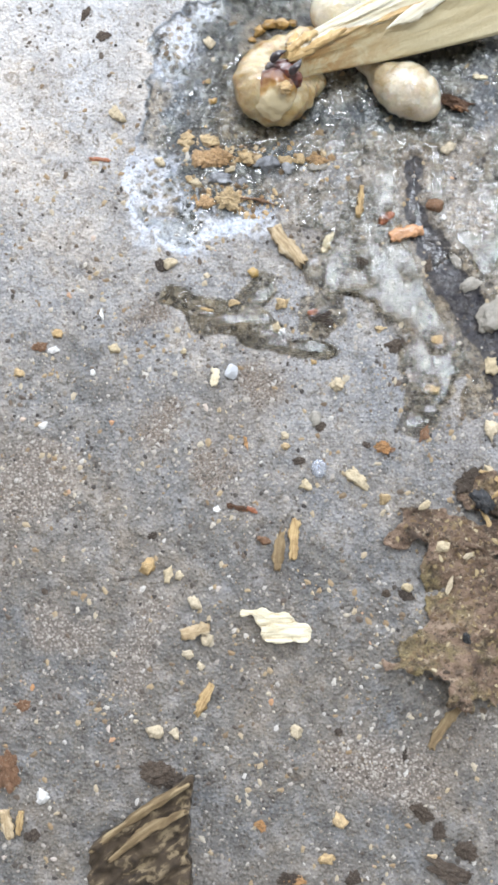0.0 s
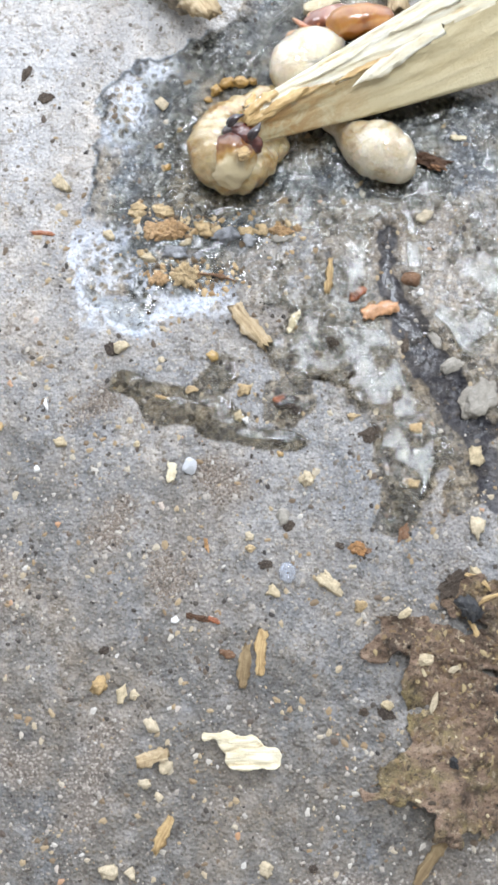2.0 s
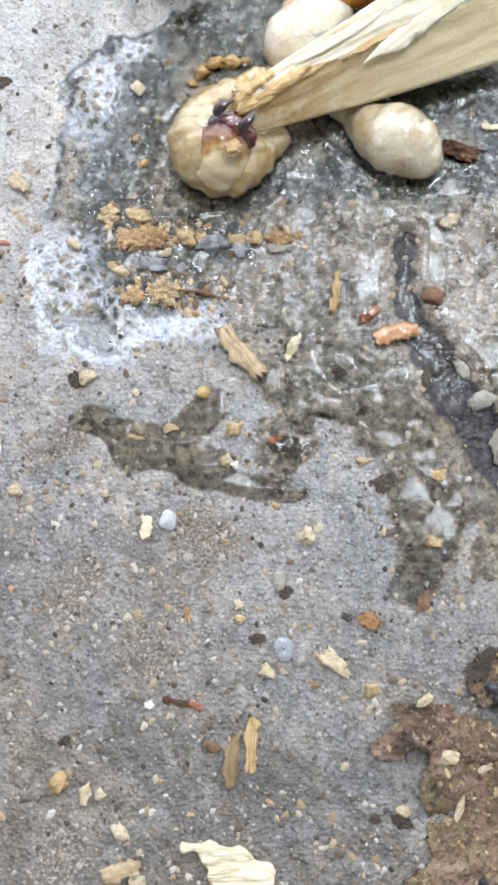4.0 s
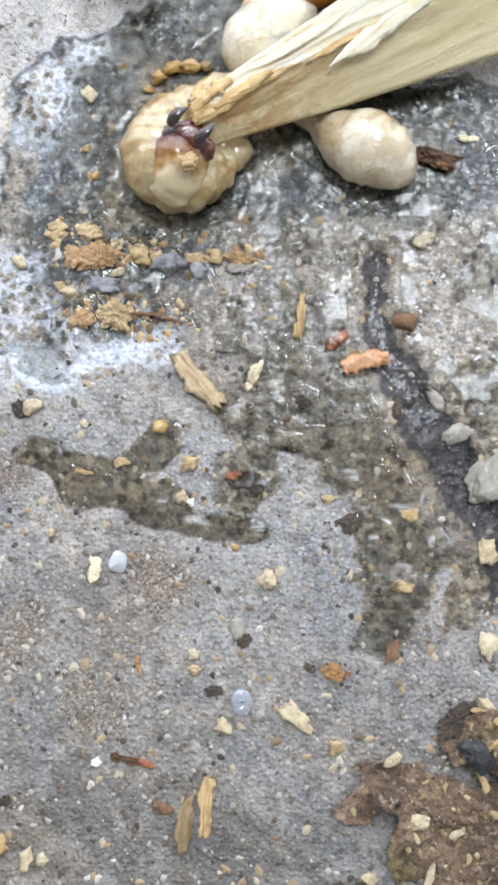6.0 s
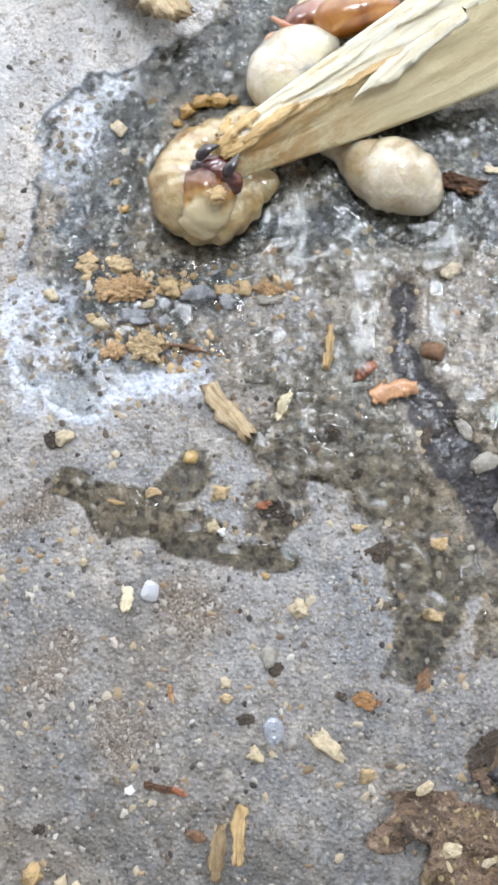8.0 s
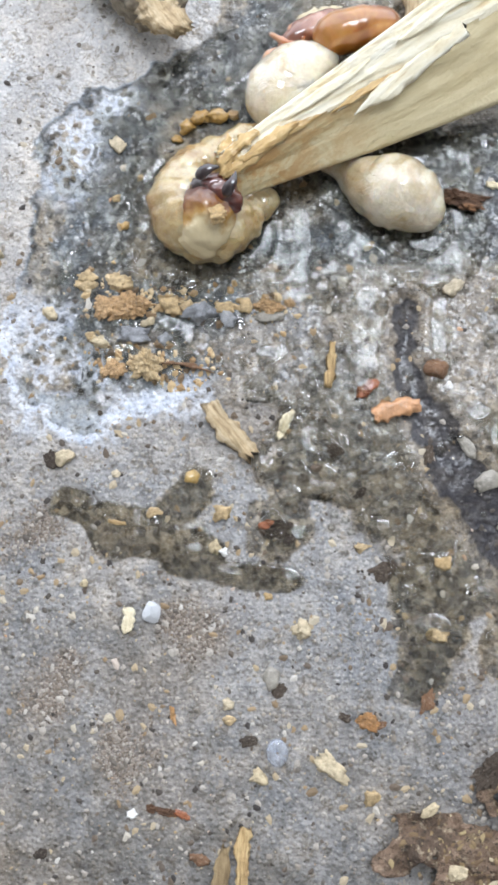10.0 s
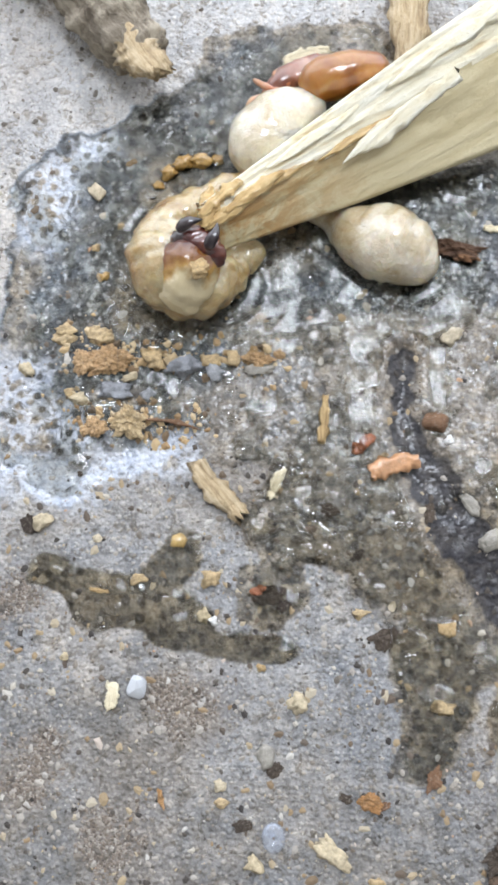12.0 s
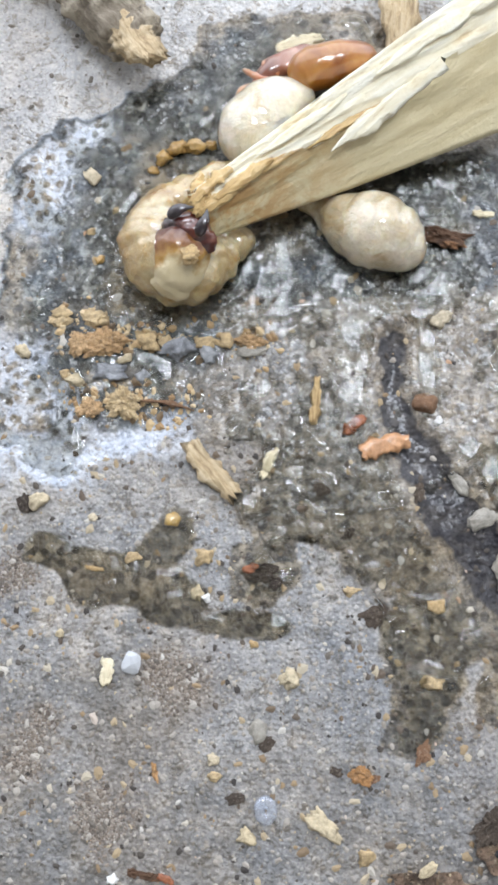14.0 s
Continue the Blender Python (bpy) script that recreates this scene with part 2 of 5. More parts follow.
def head_material():
    """Amber towards the neck, maroon towards the jaws."""
    m = Mat("head_skin")
    s = m.t.nodes.new("ShaderNodeSeparateXYZ")
    m.t.links.new(m.co, s.inputs[0])
    y = m.math("ADD", m.math("MULTIPLY", m.math("SUBTRACT", s.outputs[1], 0.087), 1 / 0.008), m.math("MULTIPLY", m.math("SUBTRACT", m.noise(330, 4, 0.6), 0.5), 0.7))
    c = m.ramp(y, (0.10, (0.52, 0.43, 0.26)), (0.26, (0.36, 0.20, 0.045)), (0.44, (0.19, 0.065, 0.008)), (0.62, (0.08, 0.016, 0.008)), (0.95, (0.04, 0.008, 0.008)))
    m.set(Base_Color=c, Roughness=0.3, Coat_Weight=1.0, Coat_Roughness=0.05, Subsurface_Weight=0.0)
    m.bump(m.math("ADD", m.noise(600, 4, 0.6), m.noise(260, 3, 0.6)), 0.55, 0.0004)
    return m.m


def leaf_material():
    """Rotting leaf: dull pinkish brown with olive and ochre fibres, dirt in the folds."""
    m = Mat("dead_leaf")
    c = m.ramp(m.noise(95, 6, 0.72, warp=0.4), (0.36, (0.06, 0.04, 0.027)), (0.47, (0.17, 0.112, 0.074)), (0.56, (0.255, 0.172, 0.118)), (0.68, (0.33, 0.25, 0.175)))
    c = m.mix(m.ramp(m.noise(55, 5, 0.7, warp=0.6), (0.53, 0.0), (0.62, 0.85)), c, m.ramp(m.noise(420, 6, 0.8, warp=0.8), (0.36, (0.06, 0.045, 0.022)), (0.52, (0.19, 0.15, 0.065)), (0.68, (0.36, 0.28, 0.12))))
    c = m.mix(m.ramp(m.noise(480, 5, 0.75), (0.36, 1.0), (0.50, 0.0)), c, m.mix(0.65, c, (0.03, 0.022, 0.014)))
    c = m.mix(m.ramp(m.noise(900, 4, 0.7), (0.56, 0.0), (0.68, 0.75)), c, (0.44, 0.36, 0.25))
    c = m.mix(m.ramp(m.noise(1700, 3, 0.7), (0.35, 0.8), (0.44, 0.0)), c, (0.04, 0.03, 0.02))
    m.set(Base_Color=c, Roughness=0.8)
    m.bump(m.math("ADD", m.noise(300, 5, 0.7), m.noise(1200, 4, 0.7)), 1.0, 0.0008)
    return m.m


def plaster_material(name, a, b):
    m = Mat(name)
    m.set(Base_Color=m.ramp(m.noise(3, 6, 0.6), (0.35, a), (0.65, b)), Roughness=0.9)
    m.bump(m.noise(60, 5, 0.7), 0.4, 0.003)
    return m.m


CONCRETE = concrete_material()
WATER = water_material()
TAN = grain_material("tan_crumb", (0.52, 0.36, 0.17), (0.60, 0.46, 0.27), scale=1300, dark=0.5)
PALE = grain_material("pale_crumb", (0.55, 0.45, 0.28), (0.62, 0.53, 0.38), scale=1300, dark=0.4)
CLAY = grain_material("clay_crumb", (0.46, 0.28, 0.13), (0.54, 0.36, 0.19), scale=1400, dark=0.6)
ORANGE = grain_material("orange_crumb", (0.56, 0.26, 0.11), (0.62, 0.34, 0.17), 0.5, 0.5)
OCHRE = grain_material("ochre_crumb", (0.34, 0.17, 0.06), (0.42, 0.23, 0.09), 0.7, 0.0, 1300, 0.6)
RUST = grain_material("rust_crumb", (0.33, 0.10, 0.035), (0.40, 0.15, 0.06), 0.5, 0.5)
EARTH = grain_material("dark_earth", (0.043, 0.031, 0.023), (0.085, 0.062, 0.044), 0.9, scale=1400, dark=0.5)
# black of the lumps that stand in for shaded holes
HOLE_BLACK = grain_material("hole_black", (0.012, 0.014, 0.017), (0.02, 0.022, 0.026), 0.6, 0.2)
YELLOW = grain_material("yellow_grain", (0.44, 0.28, 0.075), (0.50, 0.33, 0.10), 0.35, 1.0, 900, 0.3)
BROWN = grain_material("brown_litter", (0.16, 0.085, 0.045), (0.22, 0.12, 0.065), 0.85)
GREY = grain_material("grey_stone", (0.24, 0.25, 0.27), (0.31, 0.32, 0.33), 0.6, 0.3)
WHITE = grain_material("white_grain", (0.74, 0.73, 0.70), (0.80, 0.79, 0.76), 0.6, dark=0.12)
STONE = grain_material("pale_stone", (0.31, 0.285, 0.24), (0.37, 0.345, 0.295), 0.7, 0.25)
AMBERCRUMB = grain_material("wet_amber_crumb", (0.42, 0.24, 0.055), (0.50, 0.30, 0.08), 0.4, 0.9)
STRAW = wood_material("straw_wood", (0.66, 0.50, 0.26), (0.46, 0.31, 0.14), (0.15, 0.09, 0.04), (250, 2200, 2200))
CHIP = wood_material("chip_wood", (0.64, 0.53, 0.36), (0.47, 0.35, 0.20), (0.20, 0.13, 0.07), (250, 1600, 1600))
CREAMWOOD = wood_material("cream_wood", (0.78, 0.72, 0.54), (0.67, 0.58, 0.39), (0.44, 0.34, 0.19), (160, 1200, 1200), amount=0.35)
STICKWOOD = wood_material("splinter_wood", (0.64, 0.56, 0.355), (0.55, 0.46, 0.265), (0.38, 0.29, 0.135), (45, 300, 300), 0.55, amount=0.35, coat=0.3, burnt=(-0.031, -0.008))
# torn wood made paler than the shaft, with the light on it painted in
LIT_FLAKEWOOD = wood_material("splinter_flake_lit", (0.90, 0.87, 0.74), (0.84, 0.76, 0.55), (0.58, 0.42, 0.20), (90, 600, 600), 0.6, amount=0.3)
BARKEDGE = wood_material("bark_edge", (0.42, 0.33, 0.19), (0.22, 0.155, 0.08), (0.07, 0.045, 0.022), (120, 700, 700), 0.9, amount=0.6)
CHEWED = wood_material("chewed_wood", (0.74, 0.58, 0.31), (0.58, 0.39, 0.16), (0.28, 0.14, 0.045), (150, 800, 800), 0.6, coat=0.3)
BARK = wood_material("bark", (0.40, 0.35, 0.27), (0.21, 0.175, 0.13), (0.06, 0.045, 0.03), (260, 650, 650), 0.9)
DARKBARK = wood_material("dark_bark", (0.27, 0.21, 0.125), (0.062, 0.043, 0.025), (0.010, 0.008, 0.006), (330, 620, 620), 0.9, amount=0.8)
FIBRE = wood_material("dark_fibre", (0.22, 0.11, 0.05), (0.085, 0.042, 0.02), (0.03, 0.016, 0.01), (150, 900, 900), 0.8, amount=0.8)
LEAF = leaf_material()
CREAM = skin_material("larva_skin", (0.42, 0.315, 0.15), (0.54, 0.46, 0.29), (0.29, 0.165, 0.045), 0.8, 1.0)
WHITESKIN = skin_material("larva_skin_white", (0.57, 0.51, 0.38), (0.68, 0.63, 0.52), (0.40, 0.30, 0.16), 0.7, 1.0)
CAPSULE = shell_material("head_shell", (0.02, 0.005, 0.005), (0.075, 0.012, 0.008), (0.16, 0.04, 0.015))
AMBER = shell_material("amber_shell", (0.20, 0.06, 0.008), (0.31, 0.115, 0.018), (0.40, 0.18, 0.04))
COLLAR = shell_material("collar_shell", (0.16, 0.05, 0.025), (0.27, 0.11, 0.065), (0.42, 0.24, 0.17))
HEADSKIN = head_material()
JAW = shell_material("jaw_shell", (0.010, 0.006, 0.008), (0.02, 0.008, 0.01), (0.05, 0.012, 0.012))
LEG = shell_material("leg_shell", (0.42, 0.16, 0.07), (0.52, 0.26, 0.14), (0.60, 0.38, 0.24))
BEADMAT = Mat("clear_plastic").set(Base_Color=(0.74, 0.79, 0.88), Roughness=0.12, Transmission_Weight=0.72, IOR=1.4, Coat_Weight=0.6).m
CRYSTAL = Mat("clear_crystal").set(Base_Color=(0.84, 0.87, 0.91), Roughness=0.2, Transmission_Weight=0.45, IOR=1.5).m
SANDMIX = Mat("sand_mix")
SANDMIX.set(Base_Color=SANDMIX.ramp(SANDMIX.island(), (0.0, (0.09, 0.078, 0.065)), (0.25, (0.22, 0.19, 0.155)), (0.55, (0.33, 0.30, 0.26)), (0.88, (0.36, 0.33, 0.285)), (1.0, (0.42, 0.40, 0.365))), Roughness=0.8)
SANDMIX = SANDMIX.m


def mixed_bits(name, *stops):
    m = Mat(name)
    m.set(Base_Color=m.ramp(m.island(), *stops), Roughness=0.8)
    m.bump(m.noise(2500, 3, 0.7), 0.5, 0.0002)
    return m.m


HEAPMIX = mixed_bits("heap_sand", (0.0, (0.10, 0.08, 0.065)), (0.4, (0.175, 0.14, 0.11)), (0.8, (0.25, 0.21, 0.17)), (1.0, (0.36, 0.32, 0.27)))
CLAYMIX = mixed_bits("clay_bits", (0.0, (0.10, 0.075, 0.05)), (0.3, (0.34, 0.22, 0.11)), (0.6, (0.50, 0.36, 0.19)), (1.0, (0.62, 0.50, 0.32)))
LITTERMIX = mixed_bits("litter_bits", (0.0, (0.05, 0.035, 0.022)), (0.35, (0.15, 0.095, 0.05)), (0.70, (0.25, 0.18, 0.09)), (0.9, (0.38, 0.30, 0.16)), (1.0, (0.56, 0.48, 0.32)))
DARKMIX = mixed_bits("dark_bits", (0.0, (0.035, 0.03, 0.027)), (0.6, (0.075, 0.062, 0.05)), (1.0, (0.15, 0.115, 0.085)))
WALL = plaster_material("wall_plaster", (0.76, 0.75, 0.72), (0.82, 0.81, 0.79))
SOFFIT = plaster_material("added_roof_underside", (0.62, 0.61, 0.59), (0.70, 0.69, 0.67))

# ---------------------------------------------------------------- the lie of the ground


def lattice(ix, iy, seed):
    h = (ix.astype(np.int64) * 374761393 + iy.astype(np.int64) * 668265263 + seed * 974711) & 0x7FFFFFFF
    h = ((h ^ (h >> 13)) * 1274126177) & 0x7FFFFFFF
    return ((h ^ (h >> 16)) & 0xFFFF) / 65535.0


def vnoise(x, y, size, seed):
    """Smooth noise from about -1 to 1 with lumps of that size in mm (gradient noise on a turned lattice)."""
    ca, sa = math.cos(seed * 1.7), math.sin(seed * 1.7)
    u, v = (x * ca - y * sa) / size * 0.7, (x * sa + y * ca) / size * 0.7
    iu, iv = np.floor(u), np.floor(v)
    fu, fv = u - iu, v - iv
    su, sv = fu ** 3 * (fu * (fu * 6 - 15) + 10), fv ** 3 * (fv * (fv * 6 - 15) + 10)

    def corner(di, dj):
        a = lattice(iu + di, iv + dj, seed) * 6.2832
        return np.cos(a) * (fu - di) + np.sin(a) * (fv - dj)

    low = corner(0, 0) + (corner(1, 0) - corner(0, 0)) * su
    high = corner(0, 1) + (corner(1, 1) - corner(0, 1)) * su
    return 1.6 * (low + (high - low) * sv)


def capsules(x, y, rows):
    """Distance in mm to the outline of rounded bars (x0, y0, x1, y1, radius), negative inside."""
    best = np.full(np.shape(x), 1e9)
    for x0, y0, x1, y1, r in rows:
        dx, dy = x1 - x0, y1 - y0
        k = np.clip(((x - x0) * dx + (y - y0) * dy) / (dx * dx + dy * dy + 1e-9), 0, 1)
        best = np.minimum(best, np.hypot(x - x0 - k * dx, y - y0 - k * dy) - r)
    return best


def step(a, b, v):
    k = np.clip((v - a) / (b - a), 0, 1)
    return k * k * (3 - 2 * k)


# wet ground: round the larvae, the fan of seepage, the puddle that lies apart
SOAK = [(2, 98, 22, 108, 15.6), (-9, 82, -6.5, 100, 10.4), (-12, 75, 2, 79, 9.5), (-11.5, 70, -2, 75, 6.5),
        (15, 84, 40, 86, 18), (22, 63, 45, 66, 9.5), (30, 56, 45, 52, 8), (15, 60, 24, 58, 5), (13.5, 51.5, 15, 52.5, 4),
        (33, 44, 40, 46, 5.5), (32.5, 38, 33, 44, 5), (31, 32, 32.5, 36, 3.6), (41, 35, 45, 48, 3), (12, 118, 28, 118, 6)]
POOL = [(0.4, 53, 2.6, 55.4, 2.8), (3.0, 57.6, 3.4, 58.0, 1.9), (-13, 55.6, -8.5, 53.2, 2.2), (-7, 51.6, 1.5, 50.4, 3.5), (1, 49, 4, 48, 3.1), (4, 46.4, 14.6, 44.6, 1.8)]
SILT = [(30.8, 80, 30.4, 74, 1.2), (30.3, 74, 31.0, 68, 1.7), (32.6, 66, 35, 61.5, 2.4), (36, 60, 39, 53.5, 3.2), (39.5, 53, 44.5, 45, 3.0), (44.5, 45, 47, 36, 2.6)]
MILK = [(-7, 109.5, -11, 106, 2.6), (-12.2, 103.5, -13.6, 98.5, 3.6), (-16.4, 79, -17, 70, 3.4), (-17, 67, -9, 66, 3.2), (-9, 68.5, 4, 68.4, 2.0), (-12, 74, -9, 71, 2.8), (13, 85, 17, 85.4, 0.4)]
CRUST = [(-16.0, 97.8, -15.0, 96.0, 1.6), (-16.5, 68, -10, 65.6, 1.5), (-5, 67.2, 3, 67.8, 1.0)]
GRIT = [(-19, 51, -16.5, 52, 2.6), (1.6, 40.0, 3.6, 38, 2.6), (-6.2, 24.4, -5.4, 23.6, 3.6), (-34, -4, -30, -6, 4), (-16, 30, -13.6, 34, 2.6), (-40, 20, -36, 24, 6), (-16, 0, -20, -14, 3), (18, -26, 30, -30, 5)]
LARVA = [(3.0, 95.6, 3, 91, 4.4), (3, 90.5, 9, 89.5, 4.4), (4.5, 97.2, 10, 100.6, 2.9), (32, 90.5, 22, 99, 4.2), (13, 106, 20, 111, 4.5)]


def edge_noise(x, y):
    return 0.9 * vnoise(x, y, 4.1, 3) + 0.6 * vnoise(x, y, 1.7, 4) + 0.25 * vnoise(x, y, 0.8, 5)


def soak(x, y):
    return np.minimum(capsules(x, y, SOAK) + 1.3 * edge_noise(x, y), capsules(x, y, POOL) + 0.75 * edge_noise(x, y))


def level(x, y):
    """The broad lie of the slab."""
    hollow = 0.0016 * np.clip(y - 52, -16, 16) ** 2 * step(16, 24, x)
    return (0.35 * vnoise(x, y, 31, 11) + 0.16 * vnoise(x, y, 11, 12)) * step(-1, 6, capsules(x, y, POOL)) + hollow


def low_ground(x, y):
    return level(x, y) - 0.22 * step(1.5, -1.5, capsules(x, y, POOL)) - 0.8 * step(1.2, -1.2, capsules(x, y, SILT) + 0.4 * edge_noise(x, y))


def ground_height(x, y):
    z = low_ground(x, y) + 0.09 * vnoise(x, y, 3.3, 13) + 0.075 * vnoise(x, y, 1.5, 14) + 0.05 * vnoise(x, y, 0.85, 15)
    lumps = vnoise(x, y, 1.05, 16)
    return z + 0.16 * np.clip(lumps - 0.45, 0, 1) - 0.28 * np.clip(-0.62 - vnoise(x, y, 1.6, 17), 0, 1) * 3


def zg(x, y):
    """Height of the ground in mm at one place."""
    return float(ground_height(np.array([float(x)]), np.array([float(y)]))[0])


def grid_mesh(name, xs, ys, height, keep=None, attributes=()):
    """A sheet of quads over the two axes, in mm."""
    X, Y = np.meshgrid(xs, ys)
    x, y = X.ravel(), Y.ravel()
    z = height(x, y)
    i = np.arange(len(x)).reshape(X.shape)
    quads = np.stack([i[:-1, :-1], i[:-1, 1:], i[1:, 1:], i[1:, :-1]], -1).reshape(-1, 4)
    if keep is not None:
        ok = keep(x, y)
        quads = quads[ok[quads].all(1)]
        used = np.unique(quads)
        back = np.zeros(len(x), int)
        back[used] = np.arange(len(used))
        quads, x, y, z = back[quads], x[used], y[used], z[used]
    me = bpy.data.meshes.new(name)
    me.vertices.add(len(x))
    me.vertices.foreach_set("co", (np.stack([x, y, z], 1) * MM).ravel())
    me.loops.add(quads.size)
    me.loops.foreach_set("vertex_index", quads.ravel())
    me.polygons.add(len(quads))
    me.polygons.foreach_set("loop_start", np.arange(len(quads)) * 4)
    me.polygons.foreach_set("use_smooth", np.ones(len(quads), bool))
    for key, f in attributes:
        me.attributes.new(key, "FLOAT", "POINT").data.foreach_set("value", f(x, y).astype(np.float32))
    me.update(calc_edges=True)
    return me


def spread(a, b, s, far):
    """Fine steps s from a to b, then wider and wider ones out to far."""
    mid = list(np.arange(a, b, s))
    out, d, v = [], s, b
    while v < far:
        out.append(v)
        d *= 1.35
        v += d
    low, d, v = [], s, a
    while v > -far:
        d *= 1.35
        v -= d
        low.append(v)
    return np.array(low[::-1] + mid + out)


def near(x, y):
    """1 over the plan, 0 far from it."""
    return step(220, 120, np.hypot(x - 5, y - 45))


def wetness(x, y):
    d = soak(x, y)
    blotch = 0.86 + 0.2 * vnoise(x, y, 5, 21)
    core = step(6, -4, capsules(x, y, LARVA))
    drained = np.clip(step(60, 68, y + 3 * vnoise(x, y, 6, 26)) * step(100, 90, y) * step(0, 8, x), 0, 1)
    return np.clip(step(0.3, -0.35, d) * blotch * (1 - 0.28 * drained) + 0.45 * core * step(0.3, -0.5, d), 0, 1.0)


# the bar from (27, 99) also paints the splinter's shade into the wet ground
DEEP = [(-11, 86, -5, 105, 5.6), (-12, 81, 6, 80, 4.8), (-10, 71.5, 2, 72, 3.6), (2, 110, 14, 119, 4.6), (-2, 112, 6, 108, 4), (27, 99, 52, 103, 8.5), (34, 88, 46, 91, 4.0), (12, 88, 26, 88, 3)]


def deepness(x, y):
    """Ground that is soaked right through, the splinter's shade painted in, and the dark line where the wet edge dries.
    """
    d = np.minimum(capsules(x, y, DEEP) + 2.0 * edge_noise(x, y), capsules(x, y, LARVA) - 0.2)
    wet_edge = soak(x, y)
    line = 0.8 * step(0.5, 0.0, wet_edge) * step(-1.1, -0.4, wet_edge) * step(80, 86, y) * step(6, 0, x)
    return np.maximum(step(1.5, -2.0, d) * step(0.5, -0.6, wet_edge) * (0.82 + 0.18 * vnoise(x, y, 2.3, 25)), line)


def far_lightness(x, y):
    """Cement painted lighter towards the far side for the fall of light, with random blotches."""
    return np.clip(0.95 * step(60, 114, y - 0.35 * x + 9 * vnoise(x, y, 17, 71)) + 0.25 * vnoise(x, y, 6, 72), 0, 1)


def soil_and_shade(x, y):
    """Earth in blotches, with shade painted in towards the near side."""
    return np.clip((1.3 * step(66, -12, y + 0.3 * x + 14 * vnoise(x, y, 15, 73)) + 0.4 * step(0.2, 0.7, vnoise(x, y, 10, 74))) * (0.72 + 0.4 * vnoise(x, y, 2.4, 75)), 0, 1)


def milkiness(x, y):
    d = soak(x, y)
    tide = 1 - step(-0.9, -0.3, d) * step(82, 88, y)
    return np.clip(step(1.5, -1.8, capsules(x, y, MILK) + 1.2 * edge_noise(x, y)) * (0.7 + 0.2 * step(84, 92, y)) * tide, 0, 1)


def crusting(x, y):
    """White scum left along the drying edge."""
    d = soak(x, y)
    return np.clip(step(-3.6, -0.2, d + 0.5 * vnoise(x, y, 1.6, 77)) * step(0.7, 0.0, d) * step(7, 2, x) * step(60, 63, y) * step(88, 76, y)
                   + 0.8 * step(1.4, -1.4, capsules(x, y, CRUST) + 0.9 * edge_noise(x, y)) * step(0.4, -0.2, d), 0, 0.95)


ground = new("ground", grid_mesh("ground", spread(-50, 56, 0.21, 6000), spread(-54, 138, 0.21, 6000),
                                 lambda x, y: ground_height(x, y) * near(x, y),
                                 attributes=(("wet", wetness), ("soaked", lambda x, y: step(-0.4, -1.6, soak(x, y)) * (0.25 + 0.75 * step(54, 64, y))), ("milk", milkiness), ("crust", crusting), ("deep", deepness), ("pale", far_lightness), ("soil_shade", soil_and_shade),
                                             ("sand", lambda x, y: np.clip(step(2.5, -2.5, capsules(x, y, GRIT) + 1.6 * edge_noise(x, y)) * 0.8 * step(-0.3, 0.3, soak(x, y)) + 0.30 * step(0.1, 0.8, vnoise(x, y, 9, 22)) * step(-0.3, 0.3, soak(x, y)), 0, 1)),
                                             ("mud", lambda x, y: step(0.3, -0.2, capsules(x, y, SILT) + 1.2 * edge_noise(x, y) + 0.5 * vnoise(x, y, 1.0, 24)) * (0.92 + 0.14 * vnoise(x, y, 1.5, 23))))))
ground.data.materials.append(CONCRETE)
tagged(ground, "grey pitted concrete with dark wet patches and sandy dust", "ground", kind="structure")


CALM = [(27.0, 79, 26.5, 68, 3.8), (25.4, 66, 28, 54, 6.2), (31, 58, 34, 39, 5.2), (17.5, 58, 23, 55, 3.2), (13, 66, 20, 67, 1.8)]


# x, y, radius of what stands in the wet: chips, crumbs, pebbles, then grains
STANDING = [(11.4, 69.1, 1.5), (20.1, 72.4, 1.3), (25.1, 69.4, 1.2), (28.7, 66.8, 2.2), (33.8, 71.3, 1.6), (26.5, 46.2, 1.6), (34.6, 45.8, 1.1), (32.2, 38.0, 1.5), (13.2, 51.8, 1.8),
            (15.5, 55.0, 0.9), (14.8, 64.6, 1.1), (8.2, 64.4, 1.8), (21.0, 61.3, 1.2), (20.6, 65.4, 0.8), (36.4, 62.6, 1.0), (13.0, 80.0, 1.5), (2.8, 57.9, 1.2)]
rng = random.Random(41)
while len(STANDING) < 230:
    STANDING.append((rng.uniform(-8, 50), rng.uniform(36, 114), rng.choice((0.2, 0.25, 0.3, 0.4, 0.55))))


def climbing(x, y):
    """How far the water rises round them, in mm."""
    up = np.zeros(np.shape(x))
    for sx, sy, r in STANDING:
        close = (np.abs(x - sx) < r + 2.0) & (np.abs(y - sy) < r + 2.0)
        d = np.hypot(x[close] - sx, y[close] - sy) - r
        up[close] = np.maximum(up[close], (0.16 + 0.16 * min(r, 1.0)) * np.exp(-np.clip(d, -0.2, 9) / 0.4) * step(2.0, 1.0, d))
    return up


